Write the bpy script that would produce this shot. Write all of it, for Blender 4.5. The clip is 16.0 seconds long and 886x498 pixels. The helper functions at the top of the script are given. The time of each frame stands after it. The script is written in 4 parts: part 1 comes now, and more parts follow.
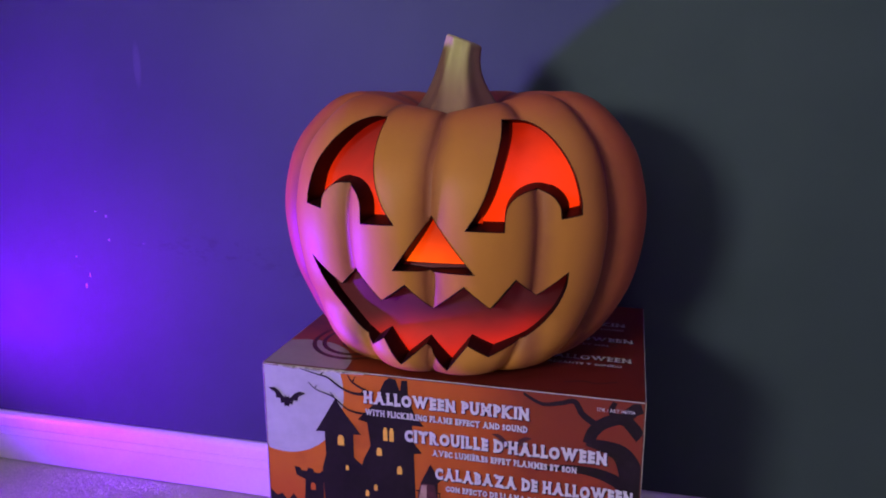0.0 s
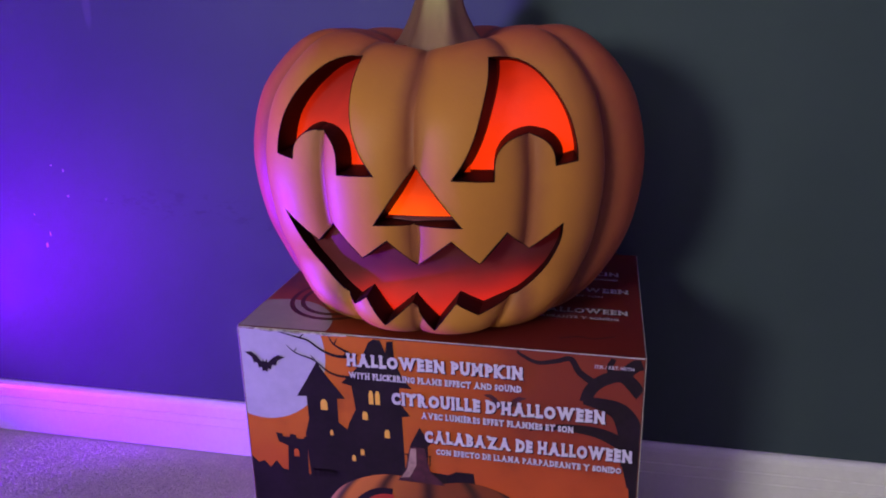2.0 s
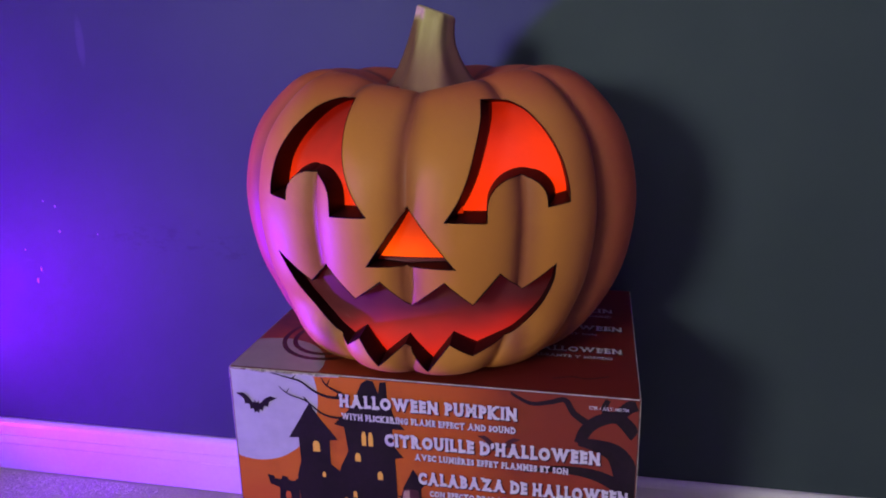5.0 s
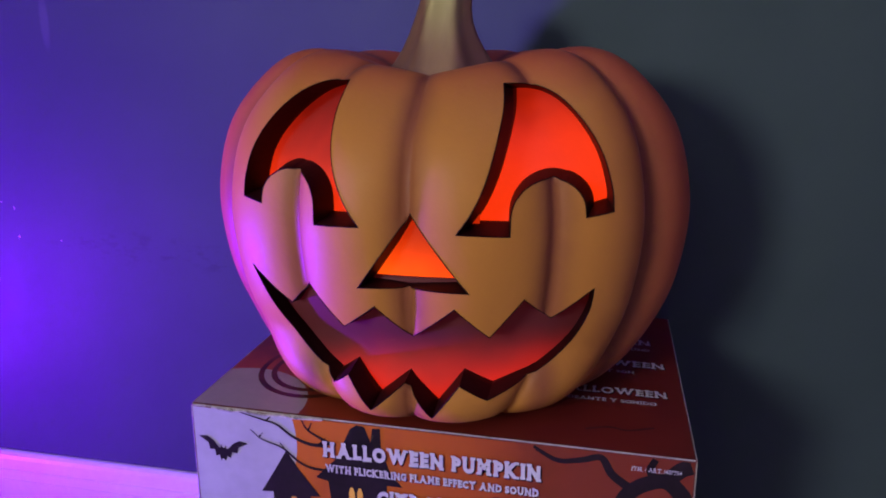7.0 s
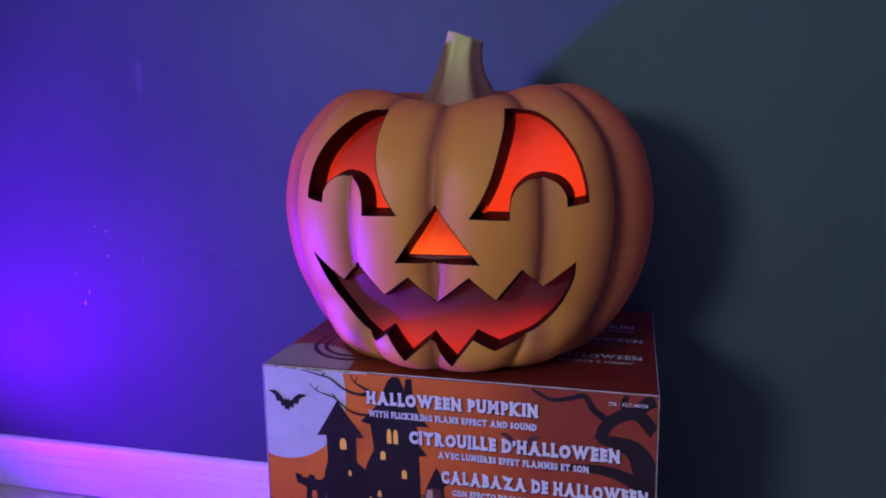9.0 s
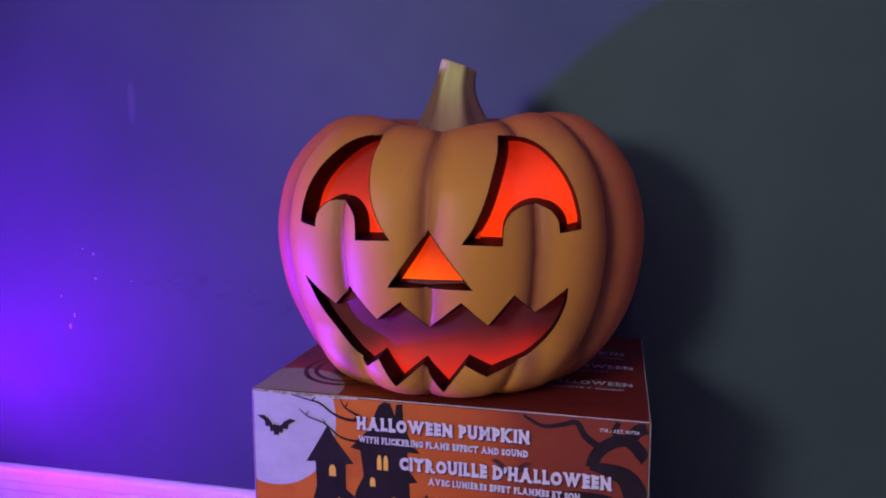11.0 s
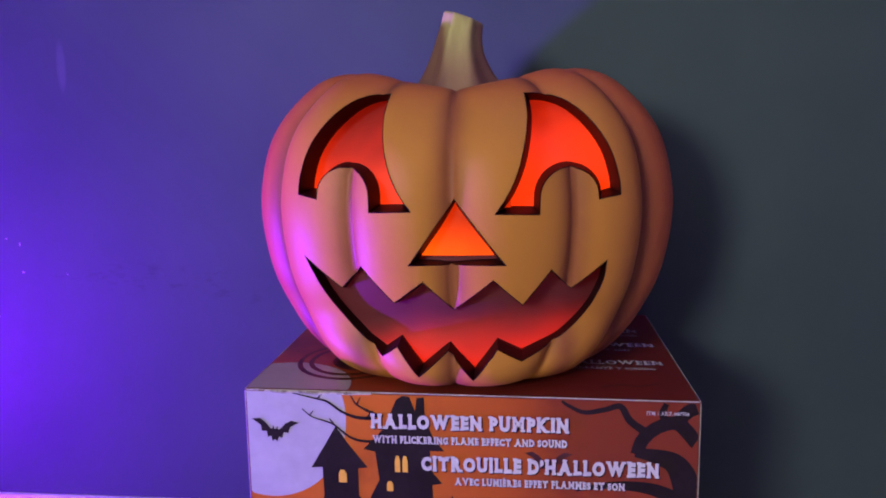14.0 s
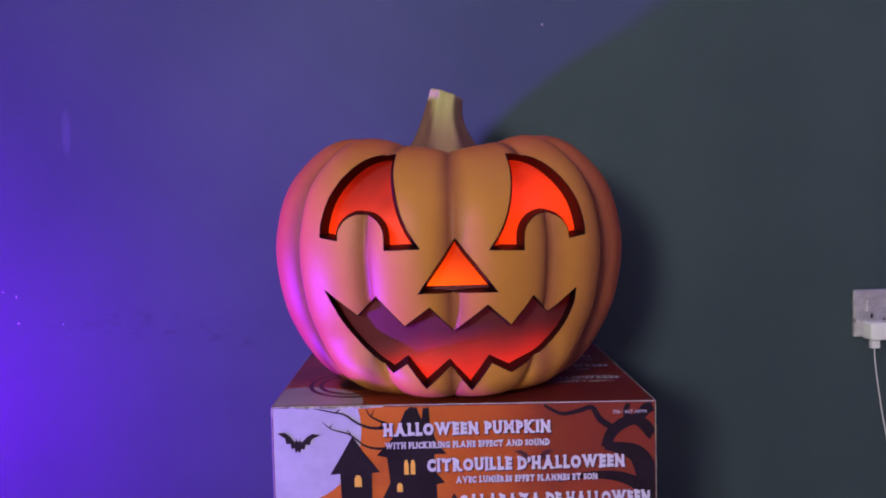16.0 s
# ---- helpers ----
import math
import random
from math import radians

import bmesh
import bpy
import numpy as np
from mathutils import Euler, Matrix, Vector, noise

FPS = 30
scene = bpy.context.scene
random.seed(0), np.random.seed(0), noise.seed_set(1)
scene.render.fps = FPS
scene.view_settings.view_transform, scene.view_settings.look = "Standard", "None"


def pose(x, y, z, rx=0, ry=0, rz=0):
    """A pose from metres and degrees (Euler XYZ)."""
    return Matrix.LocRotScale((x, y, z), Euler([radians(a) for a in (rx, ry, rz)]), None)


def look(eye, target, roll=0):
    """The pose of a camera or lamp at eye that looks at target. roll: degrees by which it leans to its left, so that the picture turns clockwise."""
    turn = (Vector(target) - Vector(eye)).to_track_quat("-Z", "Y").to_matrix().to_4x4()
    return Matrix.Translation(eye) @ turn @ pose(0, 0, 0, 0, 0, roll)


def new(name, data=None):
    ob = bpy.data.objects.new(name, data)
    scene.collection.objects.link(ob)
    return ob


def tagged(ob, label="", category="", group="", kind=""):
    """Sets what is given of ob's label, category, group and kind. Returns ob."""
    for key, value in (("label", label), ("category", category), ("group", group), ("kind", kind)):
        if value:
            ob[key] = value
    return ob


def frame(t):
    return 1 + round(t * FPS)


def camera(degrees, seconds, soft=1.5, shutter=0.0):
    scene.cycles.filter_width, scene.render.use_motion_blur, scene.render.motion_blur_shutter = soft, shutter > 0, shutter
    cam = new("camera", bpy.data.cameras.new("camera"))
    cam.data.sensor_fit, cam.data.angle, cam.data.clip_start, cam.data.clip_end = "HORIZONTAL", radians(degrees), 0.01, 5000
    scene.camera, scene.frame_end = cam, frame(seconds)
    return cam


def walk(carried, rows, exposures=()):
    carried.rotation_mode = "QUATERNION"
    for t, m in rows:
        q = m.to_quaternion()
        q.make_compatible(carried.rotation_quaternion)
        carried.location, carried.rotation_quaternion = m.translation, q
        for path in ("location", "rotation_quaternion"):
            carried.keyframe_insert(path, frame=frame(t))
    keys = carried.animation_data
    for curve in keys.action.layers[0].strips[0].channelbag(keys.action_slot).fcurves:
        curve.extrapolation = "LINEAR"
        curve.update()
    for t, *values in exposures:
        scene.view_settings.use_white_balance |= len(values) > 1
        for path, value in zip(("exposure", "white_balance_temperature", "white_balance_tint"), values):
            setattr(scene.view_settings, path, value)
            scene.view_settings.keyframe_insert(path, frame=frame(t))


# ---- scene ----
cam = camera(62.5, 16.0, soft=1.9)
PATH = [
    (0, (0.216, -0.839, 0.8), (-0.268, 1.054, 0.372), -0.1),
    (0.5, (0.221, -0.833, 0.799), (-0.254, 1.058, 0.356), -0.7),
    (1, (0.198, -0.78, 0.817), (-0.209, 1.133, 0.396), -0.5),
    (1.5, (0.199, -0.777, 0.814), (-0.217, 1.12, 0.339), -0.8),
    (2, (0.192, -0.776, 0.796), (-0.226, 1.091, 0.215), -1.1),
    (2.5, (0.194, -0.77, 0.757), (-0.223, 1.05, 0.042), -1.4),
    (3, (0.198, -0.772, 0.747), (-0.215, 1.011, -0.059), -1.7),
    (3.5, (0.193, -0.774, 0.722), (-0.207, 0.956, -0.198), -1.7),
    (4, (0.191, -0.773, 0.741), (-0.216, 1.005, -0.08), -1.7),
    (4.5, (0.197, -0.769, 0.808), (-0.207, 1.091, 0.195), -1.5),
    (4.7, (0.194, -0.77, 0.814), (-0.206, 1.109, 0.26), -1.3),
    (6.8, (0.186, -0.687, 0.792), (-0.256, 1.209, 0.334), -0.3),
    (7, (0.154, -0.621, 0.778), (-0.263, 1.274, 0.294), -0.1),
    (7.5, (0.081, -0.481, 0.752), (-0.361, 1.409, 0.269), -0.1),
    (8, (0.08, -0.475, 0.733), (-0.366, 1.415, 0.256), -0.4),
    (8.5, (0.165, -0.702, 0.747), (-0.315, 1.201, 0.358), -0.9),
    (9, (0.213, -0.832, 0.735), (-0.284, 1.08, 0.424), -0.8),
    (9.2, (0.226, -0.835, 0.743), (-0.278, 1.082, 0.476), -0.9),
    (11.5, (0.199, -0.838, 0.732), (-0.251, 1.096, 0.494), -0.1),
    (12, (0.197, -0.838, 0.732), (-0.258, 1.096, 0.496), -0.6),
    (12.5, (0.212, -0.84, 0.732), (-0.245, 1.093, 0.499), -1.2),
    (13, (0.234, -0.851, 0.748), (-0.189, 1.091, 0.519), -1.5),
    (13.5, (0.182, -0.812, 0.74), (-0.169, 1.141, 0.492), -1.5),
    (14, (0.061, -0.765, 0.707), (-0.153, 1.204, 0.431), -0.9),
    (14.5, (-0.039, -0.766, 0.671), (-0.133, 1.215, 0.411), -0.7),
    (15, (-0.044, -0.848, 0.667), (-0.088, 1.14, 0.451), -0.9),
    (15.5, (0.011, -0.906, 0.679), (0.005, 1.087, 0.514), -1.4),
    (16, (-0.037, -0.937, 0.681), (-0.007, 1.061, 0.594), -1.3),
]
walk(cam, [(t, look(eye, target, roll)) for t, eye, target, roll in PATH],
     [(0.0, 0.04, 6500, 10), (4.7, 0.02, 6500, 10), (7.2, -0.02, 6200, 10), (8.0, -0.26, 5500, 10), (8.5, -0.10, 5350, 6), (9.2, -0.06, 5350, 6), (11.3, 0.10, 6450, 10), (16.0, 0.36, 6500, 10)])

# ---- light ----
WALL_Y = 0.374
world = bpy.data.worlds.new("world")
world.use_nodes = True
world.node_tree.nodes["Background"].inputs[0].default_value = (0.02, 0.015, 0.05, 1)
world.node_tree.nodes["Background"].inputs[1].default_value = 0.2
scene.world = world


def lamp(name, kind, energy, color, m, size):
    data = bpy.data.lights.new(name, kind)
    data.energy, data.color = energy, color
    if kind == "AREA":
        data.shape, data.size = "DISK", size
    else:
        data.shadow_soft_size = size
    ob = new(name, data)
    ob.matrix_world = m
    return ob


# white lamp behind the camera on its left; narrowed cone fades the wall's left
room = lamp("room_lamp", "SPOT", 210.0, (1.0, 0.97, 0.90), look((-1.33, -2.75, 1.30), (0.86, 0.30, 0.74)), 0.34)
room.data.spot_size, room.data.spot_blend = radians(58), 1.0
# added fill, no lamp of the place: bounces off the ceiling to lift shade
up = lamp("ceiling_bounce_fill", "SPOT", 150.0, (1.0, 0.96, 0.90), look((-1.33, -2.75, 1.45), (-1.0, -2.0, 2.4)), 0.2)
up.data.spot_size, up.data.spot_blend = radians(130), 0.6
# violet party light low on the floor beside the box, its beam thrown up along the wall
violet = lamp("violet_lamp", "SPOT", 450.0, (0.205, 0.0, 1.0), look((-1.57, -0.18, 0.11), (0.50, 0.34, 1.14)), 0.045)
violet.data.spot_size, violet.data.spot_blend = radians(95), 1.0


# ---- materials ----
def material(name, color, rough=0.6, metal=0.0, spec=0.5):
    m = bpy.data.materials.new(name)
    m.use_nodes = True
    b = m.node_tree.nodes["Principled BSDF"]
    b.inputs["Base Color"].default_value = (*color, 1)
    b.inputs["Roughness"].default_value = rough
    b.inputs["Metallic"].default_value = metal
    b.inputs["Specular IOR Level"].default_value = spec
    return m


class Nodes:
    """Short hand for building node trees."""

    def __init__(self, m):
        self.t = m.node_tree
        self.b = self.t.nodes["Principled BSDF"]

    def put(self, value, socket):
        if hasattr(value, "links"):
            self.t.links.new(value, socket)
        else:
            socket.default_value = value

    def math(self, op, a, b=0.0, c=0.0, clamp=False):
        n = self.t.nodes.new("ShaderNodeMath")
        n.operation, n.use_clamp = op, clamp
        for v, s in zip((a, b, c), n.inputs):
            self.put(v, s)
        return n.outputs[0]

    def smooth(self, value, lo, hi):
        n = self.t.nodes.new("ShaderNodeMapRange")
        n.interpolation_type = "SMOOTHSTEP"
        self.put(value, n.inputs[0])
        n.inputs[1].default_value, n.inputs[2].default_value = lo, hi
        return n.outputs[0]

    def mix(self, f, a, b, blend="MIX"):
        n = self.t.nodes.new("ShaderNodeMix")
        n.data_type, n.blend_type = "RGBA", blend
        self.put(f, n.inputs[0])
        for v, s in ((a, n.inputs[6]), (b, n.inputs[7])):
            self.put((*v, 1) if isinstance(v, tuple) else v, s)
        return n.outputs[2]

    def coords(self, kind="Object"):
        return self.t.nodes.new("ShaderNodeTexCoord").outputs[kind]

    def xyz(self, vector):
        n = self.t.nodes.new("ShaderNodeSeparateXYZ")
        self.t.links.new(vector, n.inputs[0])
        return n.outputs

    def stretch(self, vector, scale):
        n = self.t.nodes.new("ShaderNodeMapping")
        self.t.links.new(vector, n.inputs[0])
        n.inputs["Scale"].default_value = scale
        return n.outputs[0]

    def noise(self, vector, scale, detail=4.0, rough=0.55):
        n = self.t.nodes.new("ShaderNodeTexNoise")
        self.t.links.new(vector, n.inputs["Vector"])
        n.inputs["Scale"].default_value, n.inputs["Detail"].default_value, n.inputs["Roughness"].default_value = scale, detail, rough
        return n.outputs["Fac"]

    def bump(self, height, strength, distance):
        n = self.t.nodes.new("ShaderNodeBump")
        n.inputs["Strength"].default_value, n.inputs["Distance"].default_value = strength, distance
        self.t.links.new(height, n.inputs["Height"])
        self.t.links.new(n.outputs[0], self.b.inputs["Normal"])

    def color(self, value):
        self.put(value, self.b.inputs["Base Color"])


def worn(name, color, rough=0.6, vary=0.15, scale=9.0, fine=180.0, relief=0.0004, spec=0.5, metal=0.0):
    """A surface with blotches, fine grain and a little relief."""
    m = material(name, color, rough, metal, spec)
    n = Nodes(m)
    v = n.coords()
    big, small = n.noise(v, scale), n.noise(v, fine, 2.0)
    f = n.math("ADD", n.math("MULTIPLY", big, 0.65), n.math("MULTIPLY", small, 0.35))
    lo, hi = tuple(c * (1 - vary) for c in color), tuple(min(1, c * (1 + vary)) for c in color)
    n.color(n.mix(n.smooth(f, 0.3, 0.7), lo, hi))
    n.put(n.math("ADD", rough - 0.08, n.math("MULTIPLY", big, 0.16)), n.b.inputs["Roughness"])
    n.bump(small, 0.5, relief)
    return m


def wall_paint():
    m = material("dark_green_grey_paint", (0.06, 0.075, 0.078), 0.5, 0.0, 0.06)
    n = Nodes(m)
    v = n.coords()
    big = n.noise(v, 2.5, 5.0)
    stipple = n.noise(v, 260.0, 3.0)
    streak = n.noise(n.stretch(v, (14.0, 14.0, 1.6)), 1.0, 4.0)
    c = n.mix(n.smooth(big, 0.3, 0.7), (0.046, 0.066, 0.074), (0.057, 0.080, 0.088))
    c = n.mix(n.math("MULTIPLY", n.smooth(streak, 0.66, 0.85), 0.15), c, (0.10, 0.115, 0.12))
    # dark rubbed patches, a pale drip and broken pale flecks in the paint
    x, y, z = n.xyz(v)
    rub = n.noise(n.stretch(v, (26.0, 1.0, 60.0)), 1.0, 5.0, 0.7)
    for cx, cz, rx, rz, least, tone, amount in ((-0.56, 0.497, 0.20, 0.035, 0.52, (0.030, 0.042, 0.047), 0.45), (-0.40, 0.470, 0.06, 0.03, 0.50, (0.030, 0.042, 0.047), 0.4),
                                                (-0.680, 0.845, 0.010, 0.050, 0.30, (0.10, 0.12, 0.125), 0.5), (-0.90, 0.43, 0.12, 0.10, 0.58, (0.09, 0.105, 0.11), 0.35)):
        dx = n.math("DIVIDE", n.math("SUBTRACT", x, cx), rx)
        dz = n.math("DIVIDE", n.math("SUBTRACT", z, cz), rz)
        near = n.smooth(n.math("ADD", n.math("MULTIPLY", dx, dx), n.math("MULTIPLY", dz, dz)), 1.0, 0.1)
        c = n.mix(n.math("MULTIPLY", n.math("MULTIPLY", near, n.smooth(rub, least, least + 0.15)), amount), c, tone)
    n.color(c)
    n.put(n.math("ADD", 0.36, n.math("MULTIPLY", n.noise(v, 11.0, 6.0), 0.25)), n.b.inputs["Roughness"])
    n.bump(n.math("ADD", stipple, n.math("MULTIPLY", n.noise(v, 22.0, 5.0), 0.8)), 0.3, 0.0006)
    return m


def carpet_material(name, lo, hi):
    m = material(name, lo, 0.95, 0.0, 0.1)
    n = Nodes(m)
    v = n.coords()
    rnd = n.t.nodes.new("ShaderNodeNewGeometry").outputs["Random Per Island"]
    f = n.math("ADD", n.math("MULTIPLY", rnd, 0.6), n.math("MULTIPLY", n.smooth(n.noise(v, 28.0, 4.0), 0.3, 0.7), 0.4))
    n.color(n.mix(f, lo, hi))
    n.b.inputs["Sheen Weight"].default_value = 0.05
    n.bump(n.noise(v, 300.0, 3.0), 0.5, 0.0015)
    return m


LOBES = 12
RX, RY = 0.257, 0.194


def pumpkin_skin():
    """Airbrushed foam: golden ribs, red-brown grooves, both darker and redder towards flanks and crown."""
    m = material("airbrushed_orange_foam", (0.6, 0.3, 0.09), 0.5, 0.0, 0.25)
    n = Nodes(m)
    v = n.coords()
    x, y, z = n.xyz(v)
    a = n.math("ARCTAN2", n.math("DIVIDE", x, RX), n.math("DIVIDE", n.math("MULTIPLY", y, -1.0), RY))
    swing = n.math("SINE", n.math("MULTIPLY", a, 3.0))
    a = n.math("SUBTRACT", a, n.math("MULTIPLY", n.math("MULTIPLY", swing, swing), 0.04))
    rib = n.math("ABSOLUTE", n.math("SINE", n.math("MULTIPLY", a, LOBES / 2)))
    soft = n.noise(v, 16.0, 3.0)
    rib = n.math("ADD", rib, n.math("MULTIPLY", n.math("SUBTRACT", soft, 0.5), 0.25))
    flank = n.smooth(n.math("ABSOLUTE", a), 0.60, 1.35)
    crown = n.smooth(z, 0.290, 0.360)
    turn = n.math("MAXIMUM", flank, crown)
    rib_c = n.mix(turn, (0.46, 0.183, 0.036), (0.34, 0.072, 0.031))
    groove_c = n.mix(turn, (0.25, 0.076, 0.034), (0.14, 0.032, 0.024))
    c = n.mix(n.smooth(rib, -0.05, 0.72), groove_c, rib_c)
    c = n.mix(n.math("MULTIPLY", n.smooth(n.noise(v, 70.0, 5.0), 0.45, 0.75), 0.12), c, (0.40, 0.17, 0.03))
    n.color(c)
    n.put(n.math("ADD", 0.44, n.math("MULTIPLY", soft, 0.16)), n.b.inputs["Roughness"])
    n.bump(n.math("ADD", n.noise(v, 240.0, 2.0), n.math("MULTIPLY", n.noise(v, 40.0, 3.0), 2.0)), 0.25, 0.0006)
    return m


def glow(name, low, high, z0, z1, power, base=(0.15, 0.055, 0.042), patch=14.0, least=0.12, blotch=0.05, across=0.0, outer=0.0):
    """Translucent orange plastic lit from within: brightest at z0, fading to z1, and stronger to one side or outwards."""
    m = material(name, base, 0.45, 0.0, 0.08)
    n = Nodes(m)
    v = n.coords()
    x, y, z = n.xyz(v)
    wav = n.math("MULTIPLY", n.math("SUBTRACT", n.noise(v, patch, 2.0), 0.5), blotch)
    side = n.math("ADD", n.math("MULTIPLY", x, across), n.math("MULTIPLY", n.math("ABSOLUTE", x), outer))
    f = n.smooth(n.math("SUBTRACT", n.math("ADD", z, wav), side), z1, z0)
    n.put(n.mix(f, high, low), n.b.inputs["Emission Color"])
    n.put(n.math("MULTIPLY", n.math("ADD", least, f), power), n.b.inputs["Emission Strength"])
    n.bump(n.noise(v, 160.0, 2.0), 0.3, 0.0006)
    return m


def stem_material():
    """Pale olive where the stalk is cut and along its front facet, brown airbrushed sides and foot."""
    m = material("painted_stem", (0.3, 0.24, 0.12), 0.6)
    n = Nodes(m)
    v = n.coords()
    x, y, z = n.xyz(v)
    fibre = n.noise(n.stretch(v, (60.0, 60.0, 6.0)), 1.0, 4.0)
    side = n.smooth(n.math("ABSOLUTE", n.math("ADD", x, 0.002)), 0.010, 0.024)
    c = n.mix(n.smooth(z, 0.0, 0.078), (0.26, 0.150, 0.080), (0.40, 0.350, 0.130))
    c = n.mix(n.math("MULTIPLY", side, n.smooth(z, 0.079, 0.066)), c, (0.145, 0.062, 0.038))
    n.color(n.mix(n.math("MULTIPLY", n.smooth(fibre, 0.4, 0.7), 0.30), c, (0.16, 0.09, 0.05)))
    n.bump(fibre, 0.4, 0.0008)
    return m


def front_print():
    """The box front's sky: orange, redder to one side, dying into near-black purple at the foot."""
    m = material("printed_orange_sky", (0.5, 0.12, 0.04), 0.32)
    n = Nodes(m)
    v = n.coords()
    x, y, z = n.xyz(v)
    cloud = n.noise(v, 12.0, 4.0)
    wav = n.math("MULTIPLY", n.math("SUBTRACT", cloud, 0.5), 0.12)
    c = n.mix(n.smooth(x, -0.16, 0.20), (0.52, 0.122, 0.012), (0.31, 0.043, 0.009))
    c = n.mix(n.math("MULTIPLY", n.smooth(cloud, 0.5, 0.75), 0.5), c, (0.20, 0.022, 0.010))
    high = n.math("MULTIPLY", n.smooth(n.math("ADD", x, wav), 0.02, 0.14), n.smooth(n.math("ADD", z, wav), 0.27, 0.36))
    c = n.mix(n.math("MULTIPLY", high, 0.75), c, (0.13, 0.016, 0.010))
    c = n.mix(n.smooth(n.math("ADD", z, wav), 0.31, 0.22), c, (0.47, 0.078, 0.012))
    c = n.mix(n.smooth(n.math("ADD", z, n.math("MULTIPLY", wav, 0.4)), 0.21, 0.12), c, (0.035, 0.010, 0.022))
    n.color(c)
    n.bump(n.noise(v, 35.0, 3.0), 0.15, 0.0008)
    return m


def top_print():
    m = material("printed_dark_red", (0.2, 0.03, 0.025), 0.32)
    n = Nodes(m)
    v = n.coords()
    x, y, z = n.xyz(v)
    c = n.mix(n.smooth(x, -0.22, 0.1), (0.28, 0.040, 0.016), (0.15, 0.016, 0.012))
    c = n.mix(n.smooth(n.noise(v, 9.0, 4.0), 0.45, 0.7), c, (0.13, 0.014, 0.016))
    n.color(c)
    n.bump(n.noise(v, 30.0, 3.0), 0.15, 0.0008)
    return m


def printed_rib():
    """Printed pumpkin rind: brown ribs between dark creases, a warm light along one flank."""
    m = material("printed_rind", (0.3, 0.1, 0.04), 0.32)
    n = Nodes(m)
    x, y, z = n.xyz(n.coords("Generated"))
    u = n.math("MULTIPLY", n.math("SUBTRACT", x, 0.49), 2.0)
    h = n.math("MULTIPLY", n.math("SUBTRACT", z, 0.5), 1.75)
    wide = n.math("SQRT", n.math("SUBTRACT", 1.0, n.math("MULTIPLY", h, h)))
    a = n.math("ARCSINE", n.math("DIVIDE", u, n.math("ADD", n.math("MULTIPLY", wide, 0.80), 0.215), clamp=False))
    rib = n.math("ABSOLUTE", n.math("SINE", n.math("MULTIPLY", a, 6.0)))
    lit = n.smooth(a, 0.35, -1.15)
    c = n.mix(lit, (0.17, 0.036, 0.007), (0.56, 0.170, 0.030))
    c = n.mix(n.math("MULTIPLY", n.smooth(z, 0.35, 0.02), 0.8), c, (0.045, 0.013, 0.010))
    crease = n.math("MULTIPLY", n.smooth(rib, 0.80, 0.0), n.math("ADD", 0.30, n.math("MULTIPLY", n.smooth(z, 0.25, 0.85), 0.65)))
    c = n.mix(crease, c, (0.022, 0.005, 0.003))
    glint = n.math("MULTIPLY", n.smooth(a, -0.95, -1.35), n.smooth(z, 0.3, 0.7))
    n.color(n.mix(n.math("MULTIPLY", glint, 0.5), c, (0.52, 0.32, 0.42)))
    return m


def printed_glow(name, top, foot):
    m = material(name, foot, 0.32)
    n = Nodes(m)
    x, y, z = n.xyz(n.coords("Generated"))
    n.color(n.mix(n.smooth(z, 0.05, 0.8), foot, top))
    return m


WALL = wall_paint()
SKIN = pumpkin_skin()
RECESS = worn("dark_maroon_recess_paint", (0.018, 0.0026, 0.0038), 0.5, 0.4, 30.0, spec=0.12)
RIM = worn("dark_maroon_edge_paint", (0.010, 0.002, 0.002), 0.6, 0.4, 40.0, spec=0.15)
STEM = stem_material()
SKIRT = worn("white_satin_wood_paint", (0.72, 0.71, 0.69), 0.38, 0.05, 5.0, 90.0)
CARPET = carpet_material("beige_grey_carpet_backing", (0.58, 0.53, 0.485), (0.70, 0.64, 0.585))
TUFT = carpet_material("beige_grey_carpet_pile", (0.66, 0.60, 0.545), (0.82, 0.75, 0.68))
PALE = worn("pale_bounce_wall", (0.55, 0.54, 0.52), 0.7, 0.05)
CEILING = worn("white_bounce_ceiling", (0.75, 0.75, 0.73), 0.8, 0.04)
CARD = worn("printed_card", (0.12, 0.02, 0.02), 0.4, 0.25, 12.0)
CARD_EDGE = worn("worn_card_edge", (0.34, 0.31, 0.31), 0.6, 0.3, 60.0)
FRONT, TOP = front_print(), top_print()
MOON = worn("printed_lilac_moon", (0.42, 0.40, 0.50), 0.32, 0.10, 14.0, 60.0, 0.0002)
MOON_TOP = worn("printed_grey_lilac_moon", (0.30, 0.26, 0.32), 0.32, 0.10, 14.0, 60.0, 0.0002)
INK = worn("printed_black_ink", (0.011, 0.005, 0.010), 0.36, 0.4, 20.0, 120.0, 0.0002, 0.3)
INK_SOFT = worn("printed_dark_plum", (0.055, 0.012, 0.020), 0.32, 0.6, 18.0, 120.0, 0.0002)
INK_RED = worn("printed_deep_red", (0.065, 0.008, 0.006), 0.32, 0.6, 22.0, 120.0, 0.0002)
YELLOW = worn("printed_yellow_window", (0.75, 0.42, 0.06), 0.32, 0.1)
LETTER = worn("printed_white_letter", (0.53, 0.52, 0.55), 0.32, 0.08, 60.0)
RIB = printed_rib()
PRINT_RED = printed_glow("printed_red_glow", (0.40, 0.030, 0.014), (0.62, 0.065, 0.022))
PRINT_MOUTH = printed_glow("printed_mouth_glow", (0.03, 0.004, 0.004), (0.72, 0.055, 0.016))
PRINT_NOSE = printed_glow("printed_nose_glow", (0.72, 0.27, 0.05), (0.78, 0.36, 0.07))
